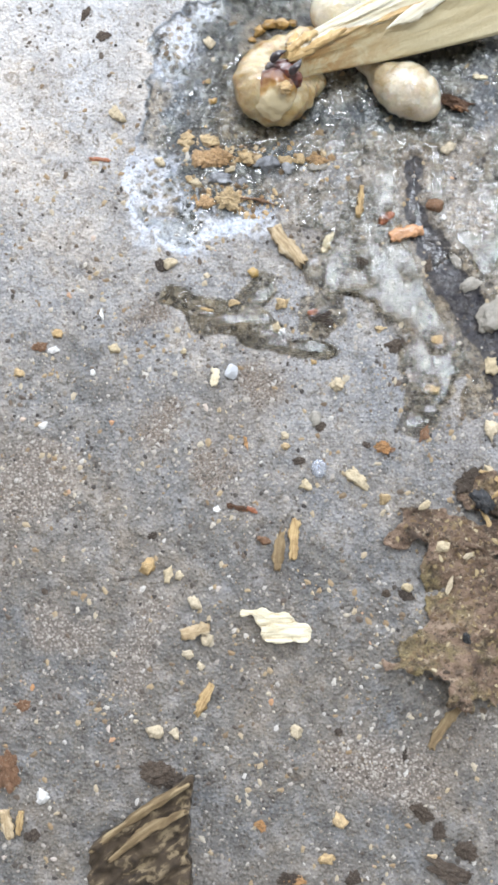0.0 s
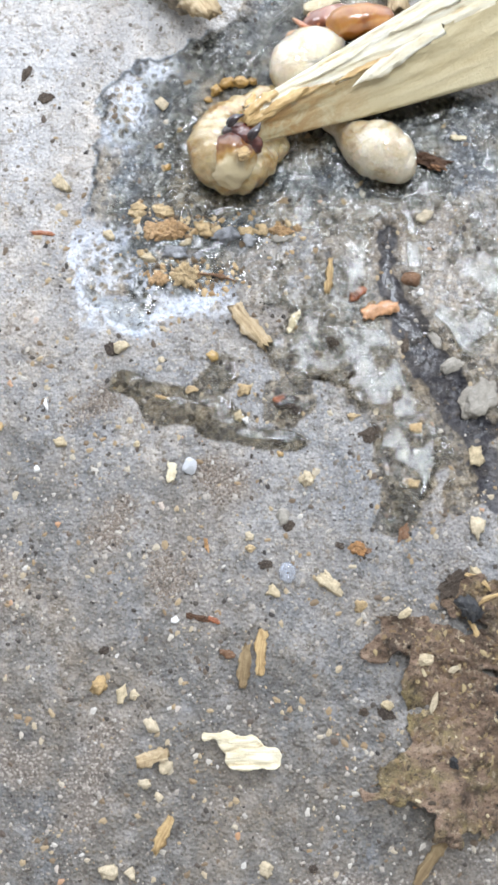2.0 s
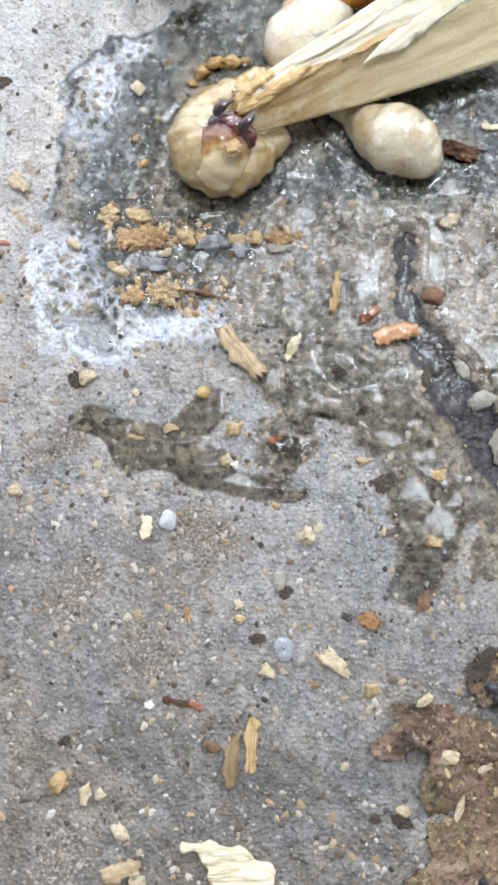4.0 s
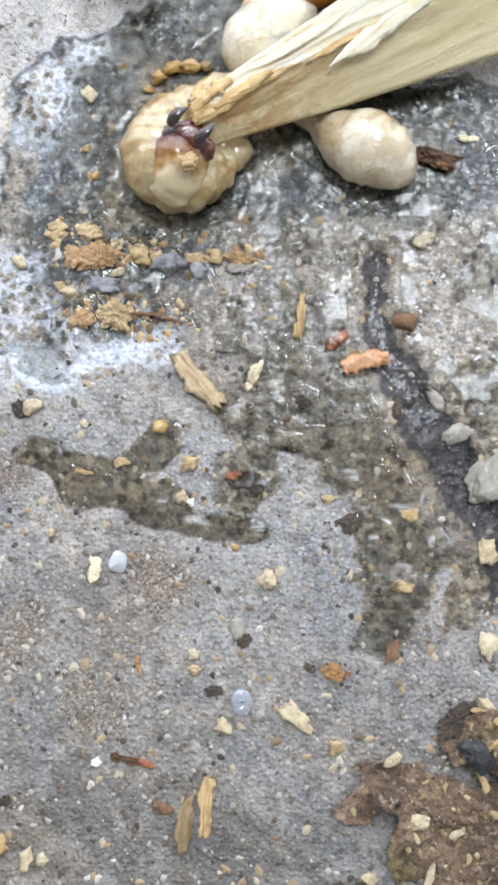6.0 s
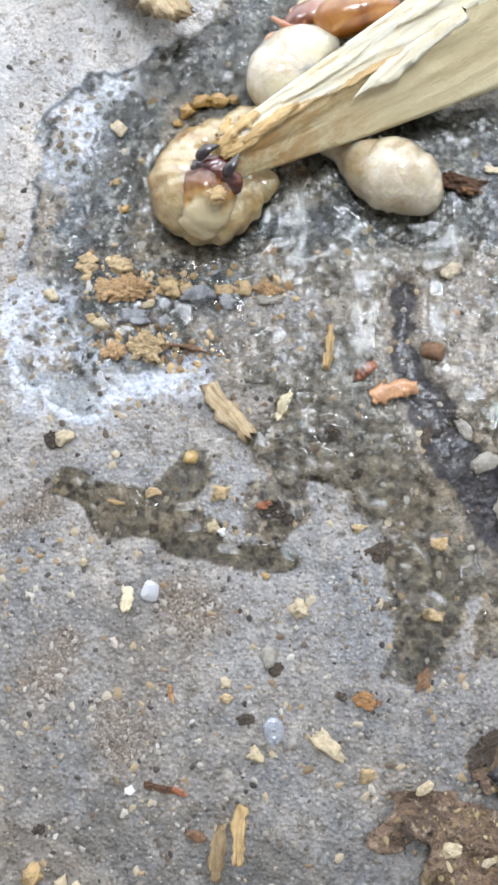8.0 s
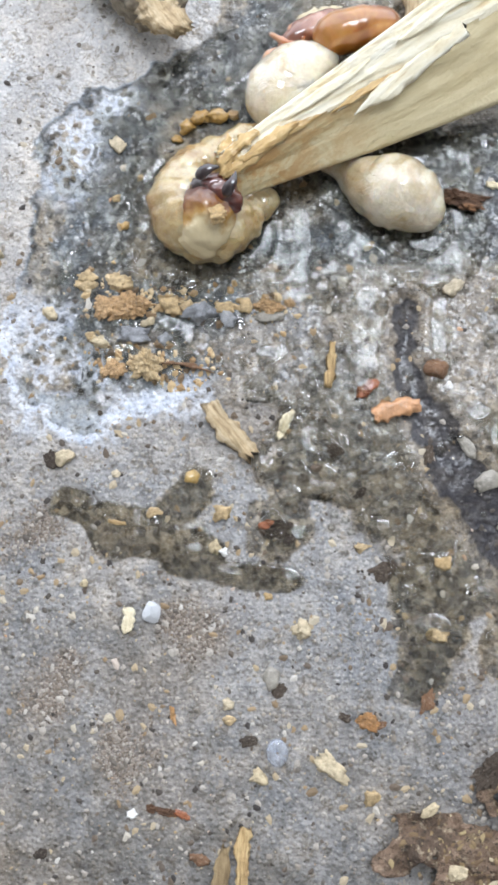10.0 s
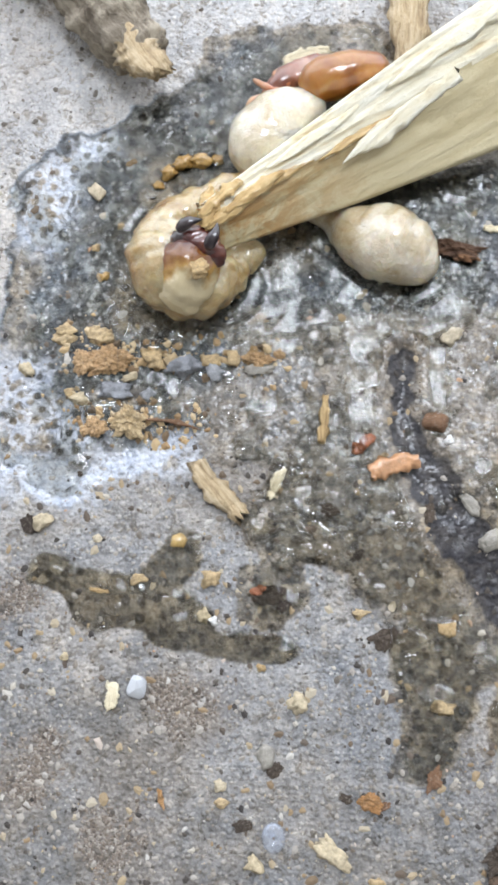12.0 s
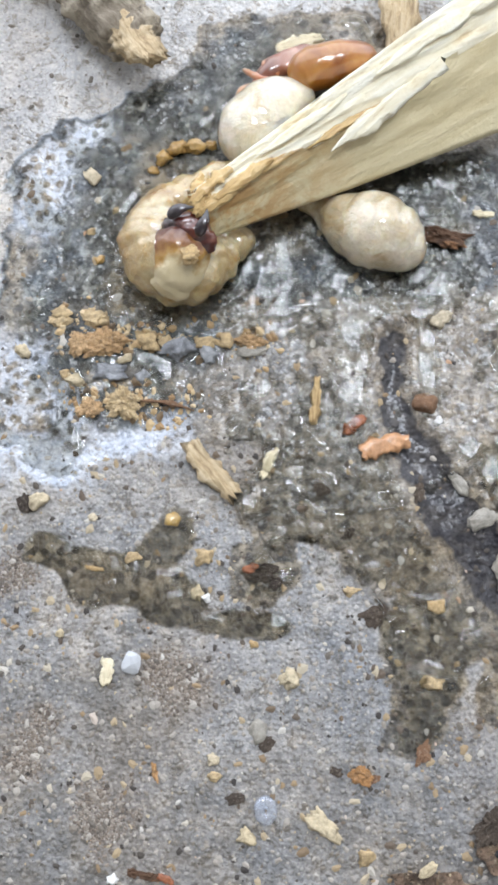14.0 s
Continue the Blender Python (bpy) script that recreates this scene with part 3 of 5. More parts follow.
def film(x, y):
    """Height of the skin of water, in mm: a smooth sheet where it lies calm, elsewhere choppy and broken by the grit, which it climbs."""
    d = -soak(x, y)
    body = capsules(x, y, LARVA)
    ring = np.maximum(step(0.0, 0.4, vnoise(x, y, 4.5, 40)), step(5, 1, x))
    rise = 0.55 * np.exp(-np.clip(body - 0.3, 0, 9) / 0.3) + 0.19 * (1 + 0.5 * vnoise(x, y, 1.5, 47)) * np.exp(-((body - 2.1 + 0.5 * vnoise(x, y, 3.6, 39)) / 0.95) ** 2) * ring
    pool = capsules(x, y, POOL) + 0.75 * edge_noise(x, y)
    puddle = step(1.5, -0.5, pool)
    calm = np.maximum(step(1, -1, capsules(x, y, CALM) + 1.9 * edge_noise(x, y)), puddle)
    calm = np.maximum(calm, 0.9 * step(6.5, 4.0, body))
    thick = -0.26 + 0.42 * step(0.0, 1.6, d) + 0.05 * vnoise(x, y, 9.5, 31)
    swell = -0.03 * np.logaddexp(-0.16 / 0.03, -(-0.08 + 0.27 * step(-0.3, 3.6, -pool)) / 0.03)
    thick = thick + (np.maximum(swell, -0.12) - thick) * puddle
    # where it is not calm the skin is creased by the grains that stand through it
    broken = -0.15 + 0.20 * vnoise(x, y, 5.5, 36) + 0.06 * vnoise(x, y, 2.0, 32) + 0.025 * vnoise(x, y, 1.1, 33)
    islands = (0.07 - 0.17 * step(0.38, 0.75, vnoise(x, y, 2.2, 37))) * (1 - puddle)
    top = level(x, y) - 1.15 * step(2.0, 0.4, capsules(x, y, SILT)) + rise
    return top + climbing(x, y) + calm * (thick + islands + (0.02 + 0.035 * step(7, 4, body)) * vnoise(x, y, 2.6, 35)) + (1 - calm) * (broken + thick - 0.02)


main_water = new("water", grid_mesh("water", np.arange(-26, 56, 0.17), np.arange(24, 128, 0.17), film,
                                    lambda x, y: (soak(x, y) < 0.15) & (capsules(x, y, POOL) > 2.5)))
main_water.data.materials.append(WATER)
tagged(main_water, "thin clear film of water spread over the concrete", "water", kind="structure")
pool_water = new("water", grid_mesh("pool", np.arange(-18, 20, 0.2), np.arange(40, 60, 0.2), film,
                                    lambda x, y: (soak(x, y) < 0.15) & (capsules(x, y, POOL) <= 2.5)))
pool_water.data.materials.append(WATER)
tagged(pool_water, "small shallow puddle lying apart on the concrete", "water", kind="structure")

# ---------------------------------------------------------------- unseen walls and roof, added to close the place and shape its light


def slab(name, x0, x1, y0, y1, z0, z1, material):
    bm = bmesh.new()
    bmesh.ops.create_cube(bm, size=1)
    bmesh.ops.transform(bm, matrix=Matrix.LocRotScale(((x0 + x1) / 2, (y0 + y1) / 2, (z0 + z1) / 2), None, (x1 - x0, y1 - y0, z1 - z0)), verts=bm.verts)
    return mesh_object(name, bm, material)


def mesh_object(name, bm, material, smooth=True):
    me = bpy.data.meshes.new(name)
    bm.to_mesh(me)
    bm.free()
    for p in me.polygons:
        p.use_smooth = smooth
    me.materials.append(material)
    return new(name, me)


def part(name, bm, material, parent, label="", smooth=True):
    ob = mesh_object(name, bm, material, smooth)
    ob.parent = parent
    ob.matrix_parent_inverse = parent.matrix_basis.inverted()
    return tagged(ob, label)


# no wall is in view; these are added for enclosure and bounced fill light
for wall, box in (("wall_south", (-2.6, 2.6, -2.6, -2.4)), ("wall_west", (-2.6, -2.4, -2.4, ADDED_ROOF_EDGE)), ("wall_east", (2.4, 2.6, -2.4, ADDED_ROOF_EDGE))):
    tagged(slab(wall, *box, -0.02, ADDED_ROOF_Z, WALL), "plain unseen wall added to close the place and bounce light", "wall", kind="structure")
roof = bmesh.new()
rim_xy = [(-2.6, -2.6), (2.6, -2.6), (2.6, ADDED_ROOF_EDGE), (-2.6, ADDED_ROOF_EDGE)]
low_out, low_in, top_out, top_in = ([roof.verts.new((p[0], p[1], z)) for p in ring] for z, ring in ((ADDED_ROOF_Z, rim_xy), (ADDED_ROOF_Z, GAP), (ADDED_ROOF_Z + 0.04, rim_xy), (ADDED_ROOF_Z + 0.04, GAP)))
for k in range(4):
    n = (k + 1) % 4
    roof.faces.new((low_out[n], low_out[k], low_in[k], low_in[n]))
    roof.faces.new((top_out[k], top_out[n], top_in[n], top_in[k]))
    roof.faces.new((low_out[k], low_out[n], top_out[n], top_out[k]))
    roof.faces.new((low_in[n], low_in[k], top_in[k], top_in[n]))
tagged(mesh_object("ceiling", roof, SOFFIT, False), "plain unseen roof added so that its gap shapes the sky light", "ceiling", kind="structure")

# ---------------------------------------------------------------- shapes


def wob(x, y, z, scale, seed=0.0):
    return noise.noise(Vector((x / scale + seed * 7.31, y / scale - seed * 3.7, z / scale + seed)))


def chunk(lx, ly, lz, seed, rough=0.22, square=0.5, level=3):
    """A broken lump, lx by ly by lz mm, centred on its origin: a ball cut by random planes, then roughened. square: how boxy."""
    bm = bmesh.new()
    bmesh.ops.create_icosphere(bm, subdivisions=level, radius=1)
    rng = random.Random(int(seed * 1000))
    cuts = []
    for k in range(13):
        n = Vector((rng.gauss(0, 1), rng.gauss(0, 1), rng.gauss(0, 0.7))).normalized()
        cuts.append((n, rng.uniform(0.5, 0.92)))
    for v in bm.verts:
        p = v.co.normalized()
        p = p.lerp(p / max(abs(p.x), abs(p.y), abs(p.z)), square * 0.5)
        for n, d in cuts:
            over = p.dot(n) - d
            if over > 0:
                p = p - n * (over * 0.92)
        k = 1.08 + rough * 1.1 * wob(*p, 0.8, seed) + rough * 0.9 * wob(*p, 0.35, seed + 5) + rough * 0.5 * wob(*p, 0.16, seed + 9)
        v.co = Vector((p.x * lx, p.y * ly, p.z * lz)) * (0.54 * MM * k)
    return bm


def strip(length, width, height, seed, tip=(0.75, 0.7), bend=0.0, ragged=0.2, n=26, k=16):
    """A splinter along x: ends narrowed to tip parts of the width and frayed, faces fibrous."""
    bm = bmesh.new()
    rings = []
    for i in range(n + 1):
        u = i / n
        taper = min(1, tip[0] + (1 - tip[0]) * u / 0.3) * min(1, tip[1] + (1 - tip[1]) * (1 - u) / 0.3)
        w = width * taper * (1 + ragged * 1.2 * wob(u * 5, 0, 0, 1, seed) + ragged * 0.6 * wob(u * 14, 3, 0, 1, seed))
        h = height * (0.55 + 0.45 * taper)
        ring = []
        for j in range(k):
            a = 2 * math.pi * j / k
            cx, cy = math.cos(a), math.sin(a)
            m = 1 / max(abs(cx), abs(cy)) ** 0.75
            fib = 1 + ragged * 1.3 * wob(u * 1.2, cx * 4, cy * 4, 1, seed + 2) + ragged * 0.8 * wob(u * 9, cx * 6, cy * 6, 1, seed + 3)
            close = max(0.0, 1 - min(u, 1 - u) / 0.12)
            endx = (1 if u > 0.5 else -1) * close * width * 0.55 * wob(cx * 2.2, cy * 2.2, 4 if u > 0.5 else 9, 1, seed + 4)
            ring.append(bm.verts.new(((length * (u - 0.5) + endx) * MM,
                                      (w * 0.5 * cx * m * fib + bend * (4 * u * (1 - u) - 0.5) + 0.22 * width * wob(u * 2.5, 5, 0, 1, seed)) * MM,
                                      (h * 0.5 * cy * m * fib + 0.15 * height * wob(u * 3, 9, 0, 1, seed)) * MM)))
        rings.append(ring)
    for a, b in zip(rings, rings[1:]):
        for j in range(k):
            bm.faces.new((a[j], b[j], b[(j + 1) % k], a[(j + 1) % k]))
    bm.faces.new(rings[0])
    bm.faces.new(rings[-1][::-1])
    bmesh.ops.recalc_face_normals(bm, faces=bm.faces)
    return bm


def spline(points, u):
    """Catmull-Rom through the points, u from 0 to 1."""
    n = len(points) - 1
    s = min(u * n, n - 1e-6)
    i = int(s)
    f = s - i
    p = [np.array(points[max(0, min(n, i + k))], float) for k in (-1, 0, 1, 2)]
    return 0.5 * (2 * p[1] + (p[2] - p[0]) * f + (2 * p[0] - 5 * p[1] + 4 * p[2] - p[3]) * f * f + (3 * p[1] - p[0] - 3 * p[2] + p[3]) * f ** 3)


def tube(points, n=60, k=28, folds=0, fold=0.0, lump=0.0, seed=0.0, ends=(0.12, 0.12), flat=1.0, floor=None, lump_size=2.5):
    """A soft tube through points (x, y, z, radius) in mm with ring folds, rounded ends and a flattened underside."""
    bm = bmesh.new()
    rings = []
    for i in range(n + 1):
        u = i / n
        x, y, z, r = spline(points, u)
        t = Vector(spline(points, min(1, u + 0.01))[:3] - spline(points, max(0, u - 0.01))[:3]).normalized()
        side = t.cross(Vector((0, 0, 1))).normalized()
        up = side.cross(t)
        e = 1.0
        if u < ends[0]:
            e *= math.sqrt(max(0.0006, 1 - (1 - u / ends[0]) ** 2))
        if u > 1 - ends[1]:
            e *= math.sqrt(max(0.0006, 1 - (1 - (1 - u) / ends[1]) ** 2))
        ring = []
        for j in range(k):
            a = 2 * math.pi * j / k
            d = side * math.cos(a) + up * (math.sin(a) * flat)
            bulge = 1.0
            if folds:
                w = folds * u + 0.55 * wob(u * 6, math.cos(a) * 0.8, math.sin(a) * 0.8, 1, seed + 11)
                bulge += fold * (0.9 + 1.3 * wob(u * 5, math.cos(a), math.sin(a), 1, seed + 13)) * (abs(math.sin(math.pi * w)) ** 0.6 - 0.6)
            p = Vector((x, y, z)) + d * (r * e * bulge)
            p += d * (lump * e * (wob(p.x, p.y, p.z, lump_size, seed) + 0.5 * wob(p.x, p.y, p.z, lump_size * 0.4, seed + 3)))
            if floor is not None:
                p.z = max(p.z, floor)
            ring.append(bm.verts.new(p * MM))
        rings.append(ring)
    for a, b in zip(rings, rings[1:]):
        for j in range(k):
            bm.faces.new((a[j], a[(j + 1) % k], b[(j + 1) % k], b[j]))
    bm.faces.new(rings[0][::-1])
    bm.faces.new(rings[-1])
    bmesh.ops.recalc_face_normals(bm, faces=bm.faces)
    return bm


def sheet(x0, x1, y0, y1, inside, height, s=0.5, thick=0.25):
    """A torn flat piece: the part of a grid where inside(x, y) is below 0, at height(x, y), with thickness."""
    xs, ys = np.arange(x0, x1, s), np.arange(y0, y1, s)
    X, Y = np.meshgrid(xs, ys)
    ok = inside(X, Y) < 0
    Z = height(X, Y)
    bm = bmesh.new()
    top, low = {}, {}
    for j in range(len(ys) - 1):
        for i in range(len(xs) - 1):
            if not (ok[j, i] and ok[j, i + 1] and ok[j + 1, i] and ok[j + 1, i + 1]):
                continue
            q = ((j, i), (j, i + 1), (j + 1, i + 1), (j + 1, i))
            for c in q:
                if c not in top:
                    p = (X[c] * MM, Y[c] * MM)
                    top[c] = bm.verts.new((*p, Z[c] * MM))
                    low[c] = bm.verts.new((*p, (Z[c] - thick) * MM))
            bm.faces.new([top[c] for c in q])
            bm.faces.new([low[c] for c in q[::-1]])
    for k in range(3):
        for layer in (top, low):
            edge = {}
            for c, v in layer.items():
                near_by = [e.other_vert(v) for e in v.link_edges if e.is_boundary]
                if len(near_by) == 2:
                    edge[v] = (v.co * 2 + near_by[0].co + near_by[1].co) / 4
            for v, p in edge.items():
                v.co = p
    rim = [e for e in bm.edges if e.is_boundary]
    up = {v: c for c, v in top.items()}
    for e in rim:
        a, b = e.verts
        if a in up and b in up:
            bm.faces.new((a, b, low[up[b]], low[up[a]]))
    bmesh.ops.recalc_face_normals(bm, faces=bm.faces)
    return bm


# ---------------------------------------------------------------- larvae and the splinter of wood


def thing(name, label, category, x, y, z=0.0, group=""):
    ob = new(name)
    ob.empty_display_size = 0.002
    ob.matrix_basis = pose(x * MM, y * MM, z * MM)
    return tagged(ob, label, category, group)


bpy.context.view_layer.update()
curled = thing("beetle_larva", "cream beetle larva with dark red head curled in water", "larva", 4, 92, 0, "larvae")
part("body", tube([(13, 102.2, 3.0, 2.0), (8.0, 99.4, 3.0, 2.6), (3.6, 96.2, 3.4, 3.7), (2.5, 91.8, 3.8, 4.8), (5.6, 89.4, 3.6, 4.7), (8.8, 90.6, 3.0, 3.6), (11.4, 92.6, 2.2, 2.5), (14.5, 93.6, 1.6, 1.7)], 190, 56, 14, 0.06, 0.42, 2.0, (0.08, 0.14), floor=-0.4, lump_size=2.0), CREAM, curled)
head = part("head", tube([(4.3, 86.2, 2.8, 2.4), (4.8, 88.0, 5.0, 3.5), (5.8, 90.8, 6.5, 3.7), (6.8, 93.4, 6.8, 2.6)], 56, 40, 0, 0, 0.5, 4.0, (0.3, 0.25)), HEADSKIN, curled, "amber head that darkens to maroon in front")
part("head_capsule", tube([(3.7, 92.2, 8.0, 0.8), (5.2, 93.2, 8.8, 1.3), (7.1, 92.6, 9.1, 1.5), (8.6, 91.3, 8.7, 1.3), (9.4, 89.8, 7.6, 0.7)], 70, 28, 0, 0, 0.38, 6.0, (0.15, 0.15), 0.7, lump_size=1.3), CAPSULE, head, "dark maroon glossy front plate")
part("crumb", chunk(2.5, 2.0, 1.3, 3.3, 0.5, 0.2, 4), TAN, head, "tan crumb stuck to the head").matrix_basis = pose(0.0071, 0.0886, 0.0101)


def jaw(x, y, z, turn, flip):
    """A curved pointed jaw, hinged at its base."""
    ob = mesh_object("jaw", tube([(-0.5, 0, -0.6, 0.6), (0.4, 0.15 * flip, 0.0, 0.72), (1.5, 0.25 * flip, 0.3, 0.5), (2.8, 0.0, 0.2, 0.05)], 28, 16, lump=0.15, ends=(0.25, 0.04), flat=0.55), JAW)
    ob.parent = head
    ob.matrix_basis = pose(x * MM, y * MM, z * MM, 0, 0, turn)
    return tagged(ob, "black glossy pointed jaw")


JAWS = ((4.9, 93.7, 10.5, 38, 1), (8.1, 91.5, 10.6, 44, -1))
jaw_left, jaw_right = (jaw(*row) for row in JAWS)

crossing = thing("beetle_larva", "pale swollen beetle larva with amber head beneath the splinter", "larva", 22, 99, 0, "larvae")
part("body", tube([(35.0, 89.6, 2.0, 1.3), (33.4, 90.6, 2.7, 3.0), (30.9, 92.3, 3.4, 4.5), (28.2, 93.6, 3.3, 4.6), (26.0, 94.8, 2.6, 3.7), (22.8, 97.6, 1.2, 1.9), (19, 101.5, 2.2, 2.8), (16.6, 103.8, 4.0, 4.3), (15.2, 106.4, 4.8, 4.8), (18.0, 109.0, 5.2, 3.9), (22.5, 111.0, 5.4, 2.6)], 150, 44, 11, 0.06, 0.3, 9.0, (0.05, 0.1), floor=-0.4, lump_size=2.8), WHITESKIN, crossing)
part("head", tube([(19.6, 111.9, 6.0, 2.1), (22.5, 113.2, 6.6, 2.7), (26.5, 113.8, 6.6, 2.7), (30.5, 114.4, 6.0, 1.9)], 44, 28, 0, 0, 0.2, 3.0, (0.25, 0.2)), AMBER, crossing, "glossy amber head")
part("collar", tube([(15.0, 111.4, 4.4, 1.2), (17.8, 114.2, 4.6, 1.7), (21.5, 115.8, 4.6, 1.6), (25.0, 116.4, 4.2, 1.0)], 40, 20, 5, 0.12, 0.3, 5.0, (0.2, 0.2)), COLLAR, crossing, "reddish brown plate behind the head")
for x0, y0, x1, y1, x2, y2 in ((17.5, 112.2, 15.4, 113.2, 13.8, 115.2), (18.4, 113.0, 16.6, 114.6, 17.4, 116.6), (16.2, 111.6, 13.6, 111.4, 12.4, 109.2)):
    part("leg", tube([(x0, y0, 5.6, 0.55), (x1, y1, 5.4, 0.5), (x2, y2, 3.6, 0.25)], 16, 10, 3, 0.2), LEG, crossing, "reddish jointed leg")


def stick_section(u):
    """Corner points of the splinter at u: back foot, ridge, shelf, front foot, underside."""
    x = 7.6 + 54.6 * u
    grow = min(1.0, 0.25 + u * 4)
    ridge = (x, 97.0 + 0.66 * (x - 8.2), 10.5 + 3.0 * min(1, 2 * u))
    shelf = (x + 0.6, 94.6 + 0.545 * (x - 8.2), 10.2 + 0.6 * u)
    foot = (x + 1.0, 92.0 + 0.35 * (x - 8.2), 6.6 - 1.6 * min(1, 3 * u))
    return ((ridge[0] - 0.8 * grow, ridge[1] + 1.6 * grow, ridge[2] - 4.5 * grow), ridge, shelf, foot, (foot[0] - 0.5 * grow, foot[1] + 1.8 * grow, foot[2] - 1.3 * grow))


def splinter_body():
    bm = bmesh.new()
    n, per = 240, 14
    rings = []
    for i in range(n + 1):
        u = i / n
        c = stick_section(u)
        ring = []
        for a, b in zip(c, c[1:] + c[:1]):
            for j in range(per):
                f = j / per
                p = Vector(a).lerp(Vector(b), f)
                s = len(ring)
                fib = 0.5 * wob(u * 5, s * 0.55, 0, 1, 3) + 0.3 * wob(u * 15, s * 1.1, 0, 1, 5) + 0.16 * wob(u * 45, s * 1.9, 0, 1, 6)
                p += Vector((-0.35, -0.55, 0.75)) * (fib * min(1, 0.4 + 3 * u) * (1.0 if s < 2.6 * per else 0.15))
                if i in (0, n):
                    p.x += 1.6 * wob(0, s * 0.8, 0, 1, 8)
                ring.append(bm.verts.new(p * MM))
        rings.append(ring)
    k = len(rings[0])
    for a, b in zip(rings, rings[1:]):
        for j in range(k):
            bm.faces.new((a[j], b[j], b[(j + 1) % k], a[(j + 1) % k]))
    bm.faces.new(rings[0])
    bm.faces.new(rings[-1][::-1])
    bmesh.ops.recalc_face_normals(bm, faces=bm.faces)
    for f in bm.faces:
        c = f.calc_center_median() / MM
        f.material_index = 0
        # upper faces get the paler wood, so the light falling there is in the colour
        s = (c.y - 94.6 - 0.545 * (c.x - 8.8)) + 1.6 * wob(c.x * 0.22, c.y * 0.5, c.z * 0.5, 1.6, 2)
        if s > 0.1 and c.z > 7:
            f.material_index = 1
    return bm


splinter = thing("wood_splinter", "pale torn splinter of wood resting across two larvae", "wood", 36, 108, 0)
axis = math.degrees(math.atan2(0.55, 1))


def oriented(name, bm, material, parent, x, y, z, rx, ry, rz, label=""):
    ob = mesh_object(name, bm, material)
    ob.parent = parent
    ob.matrix_basis = parent.matrix_basis.inverted() @ pose(x * MM, y * MM, z * MM, rx, ry, rz)
    return tagged(ob, label)


turned = splinter_body()
bmesh.ops.transform(turned, matrix=pose(0, 0, 0, 0, 0, -axis) @ pose(-0.036, -0.108, 0), verts=turned.verts)
oriented("shaft", turned, STICKWOOD, splinter, 36, 108, 0, 0, 0, axis).data.materials.append(LIT_FLAKEWOOD)
oriented("flake", strip(17, 2.0, 0.4, 4, (0.05, 0.75), 0.0, 0.4, 60), LIT_FLAKEWOOD, splinter, 31, 105.9, 10.45, 30, -3, 37, "bright peeled flake")
for k, (x, y, z, length, wide, turn) in enumerate(((20.5, 103.4, 11.6, 13, 1.1, 33), (36.5, 113.6, 12.6, 17, 1.5, 33), (46, 119.4, 12.9, 17, 1.6, 32))):
    oriented("flake", strip(length, wide, 0.5, 11 + k * 3, (0.15, 0.25), 0.0, 0.3, 40), LIT_FLAKEWOOD, splinter, x, y, z, 14, -2, turn, "bright torn edge")
for k, (x, y, z, length, wide, turn) in enumerate(((8.6, 95.8, 10.2, 4.2, 1.6, 58), (9.6, 97.0, 10.6, 6.0, 1.5, 42), (10.6, 95.4, 10.0, 6.5, 1.3, 30), (13.6, 97.6, 10.6, 8.0, 1.2, 33), (8.0, 97.0, 9.8, 3.4, 1.4, 80))):
    oriented("chewed_end", strip(length, wide, 1.1, 40 + k * 2, (0.5, 0.5), 0.2, 0.45, 30), CHEWED, splinter, x, y, z, 10, -4, turn, "chewed browned fibres")

for k, (x, y, z, length, wide, turn) in enumerate(((15.5, 98.6, 10.4, 11, 0.8, 28), (25.5, 103.6, 10.5, 10, 0.6, 29))):
    oriented("brown_fibre", strip(length, wide, 0.5, 70 + k, (0.2, 0.2), 0.2, 0.6, 40), CHEWED, splinter, x, y, z, 10, -1, turn, "brown frayed fibre")

# ---------------------------------------------------------------- leaf, bark and twigs

LOBES = [(29.5, 14.8, 33, 14, 2.9), (26.6, 11, 28.5, 14, 2.1), (34.5, 12.5, 54, 10, 3.3), (36, 5, 54, 2, 4.8), (35, 9, 40, 8, 3.4), (35, -1, 54, -3, 4.2), (33, -6, 54, -9, 4.6), (28, -8.6, 40, -11, 2.1), (24, -9.8, 30, -10.5, 0.9), (37, -14, 54, -14, 2.4), (40.5, 19.3, 54, 19.5, 3.4)]


def leaf_height(x, y):
    curl = capsules(x, y, LOBES) + 1.5 * edge_noise(x, y)
    return 2.1 + 3.0 * step(0, -14, y) * step(46, 34, x) + 1.4 * vnoise(x, y, 7, 42) + 1.0 * vnoise(x, y, 2.6, 43) + 0.45 * vnoise(x, y, 1.1, 44) + 0.8 * step(-2.2, 0, curl) * vnoise(x, y, 9, 45)


leaf = thing("dead_leaf", "torn dry brown leaf covered with dirt on the concrete", "leaf", 40, 4)
part("blade", sheet(18, 58, -20, 26, lambda x, y: capsules(x, y, LOBES) + 1.5 * edge_noise(x, y) + 0.5 * vnoise(x, y, 0.9, 41),
                    leaf_height, 0.22), LEAF, leaf)
for x0, y0, x1, y1 in ((54, 6, 27, 13), (50, -2, 25, -9)):
    part("vein", tube([(x0, y0, 1.9, 0.45), ((x0 + x1) / 2, (y0 + y1) / 2 + 0.6, 2.1, 0.4), (x1, y1, 1.9, 0.15)], 24, 8, lump=0.3), LEAF, leaf, "raised leaf vein")
oriented("stalk", strip(9.5, 1.5, 1.0, 7, (0.8, 0.4), 0.6, 0.4), BARKEDGE, leaf, 34.6, -20.2, 0.9, 0, 0, 52, "bent brown stalk")

bark = thing("bark_piece", "dark crumbling piece of bark with a pale torn edge", "bark", -17, -38)


TURN = radians(35)


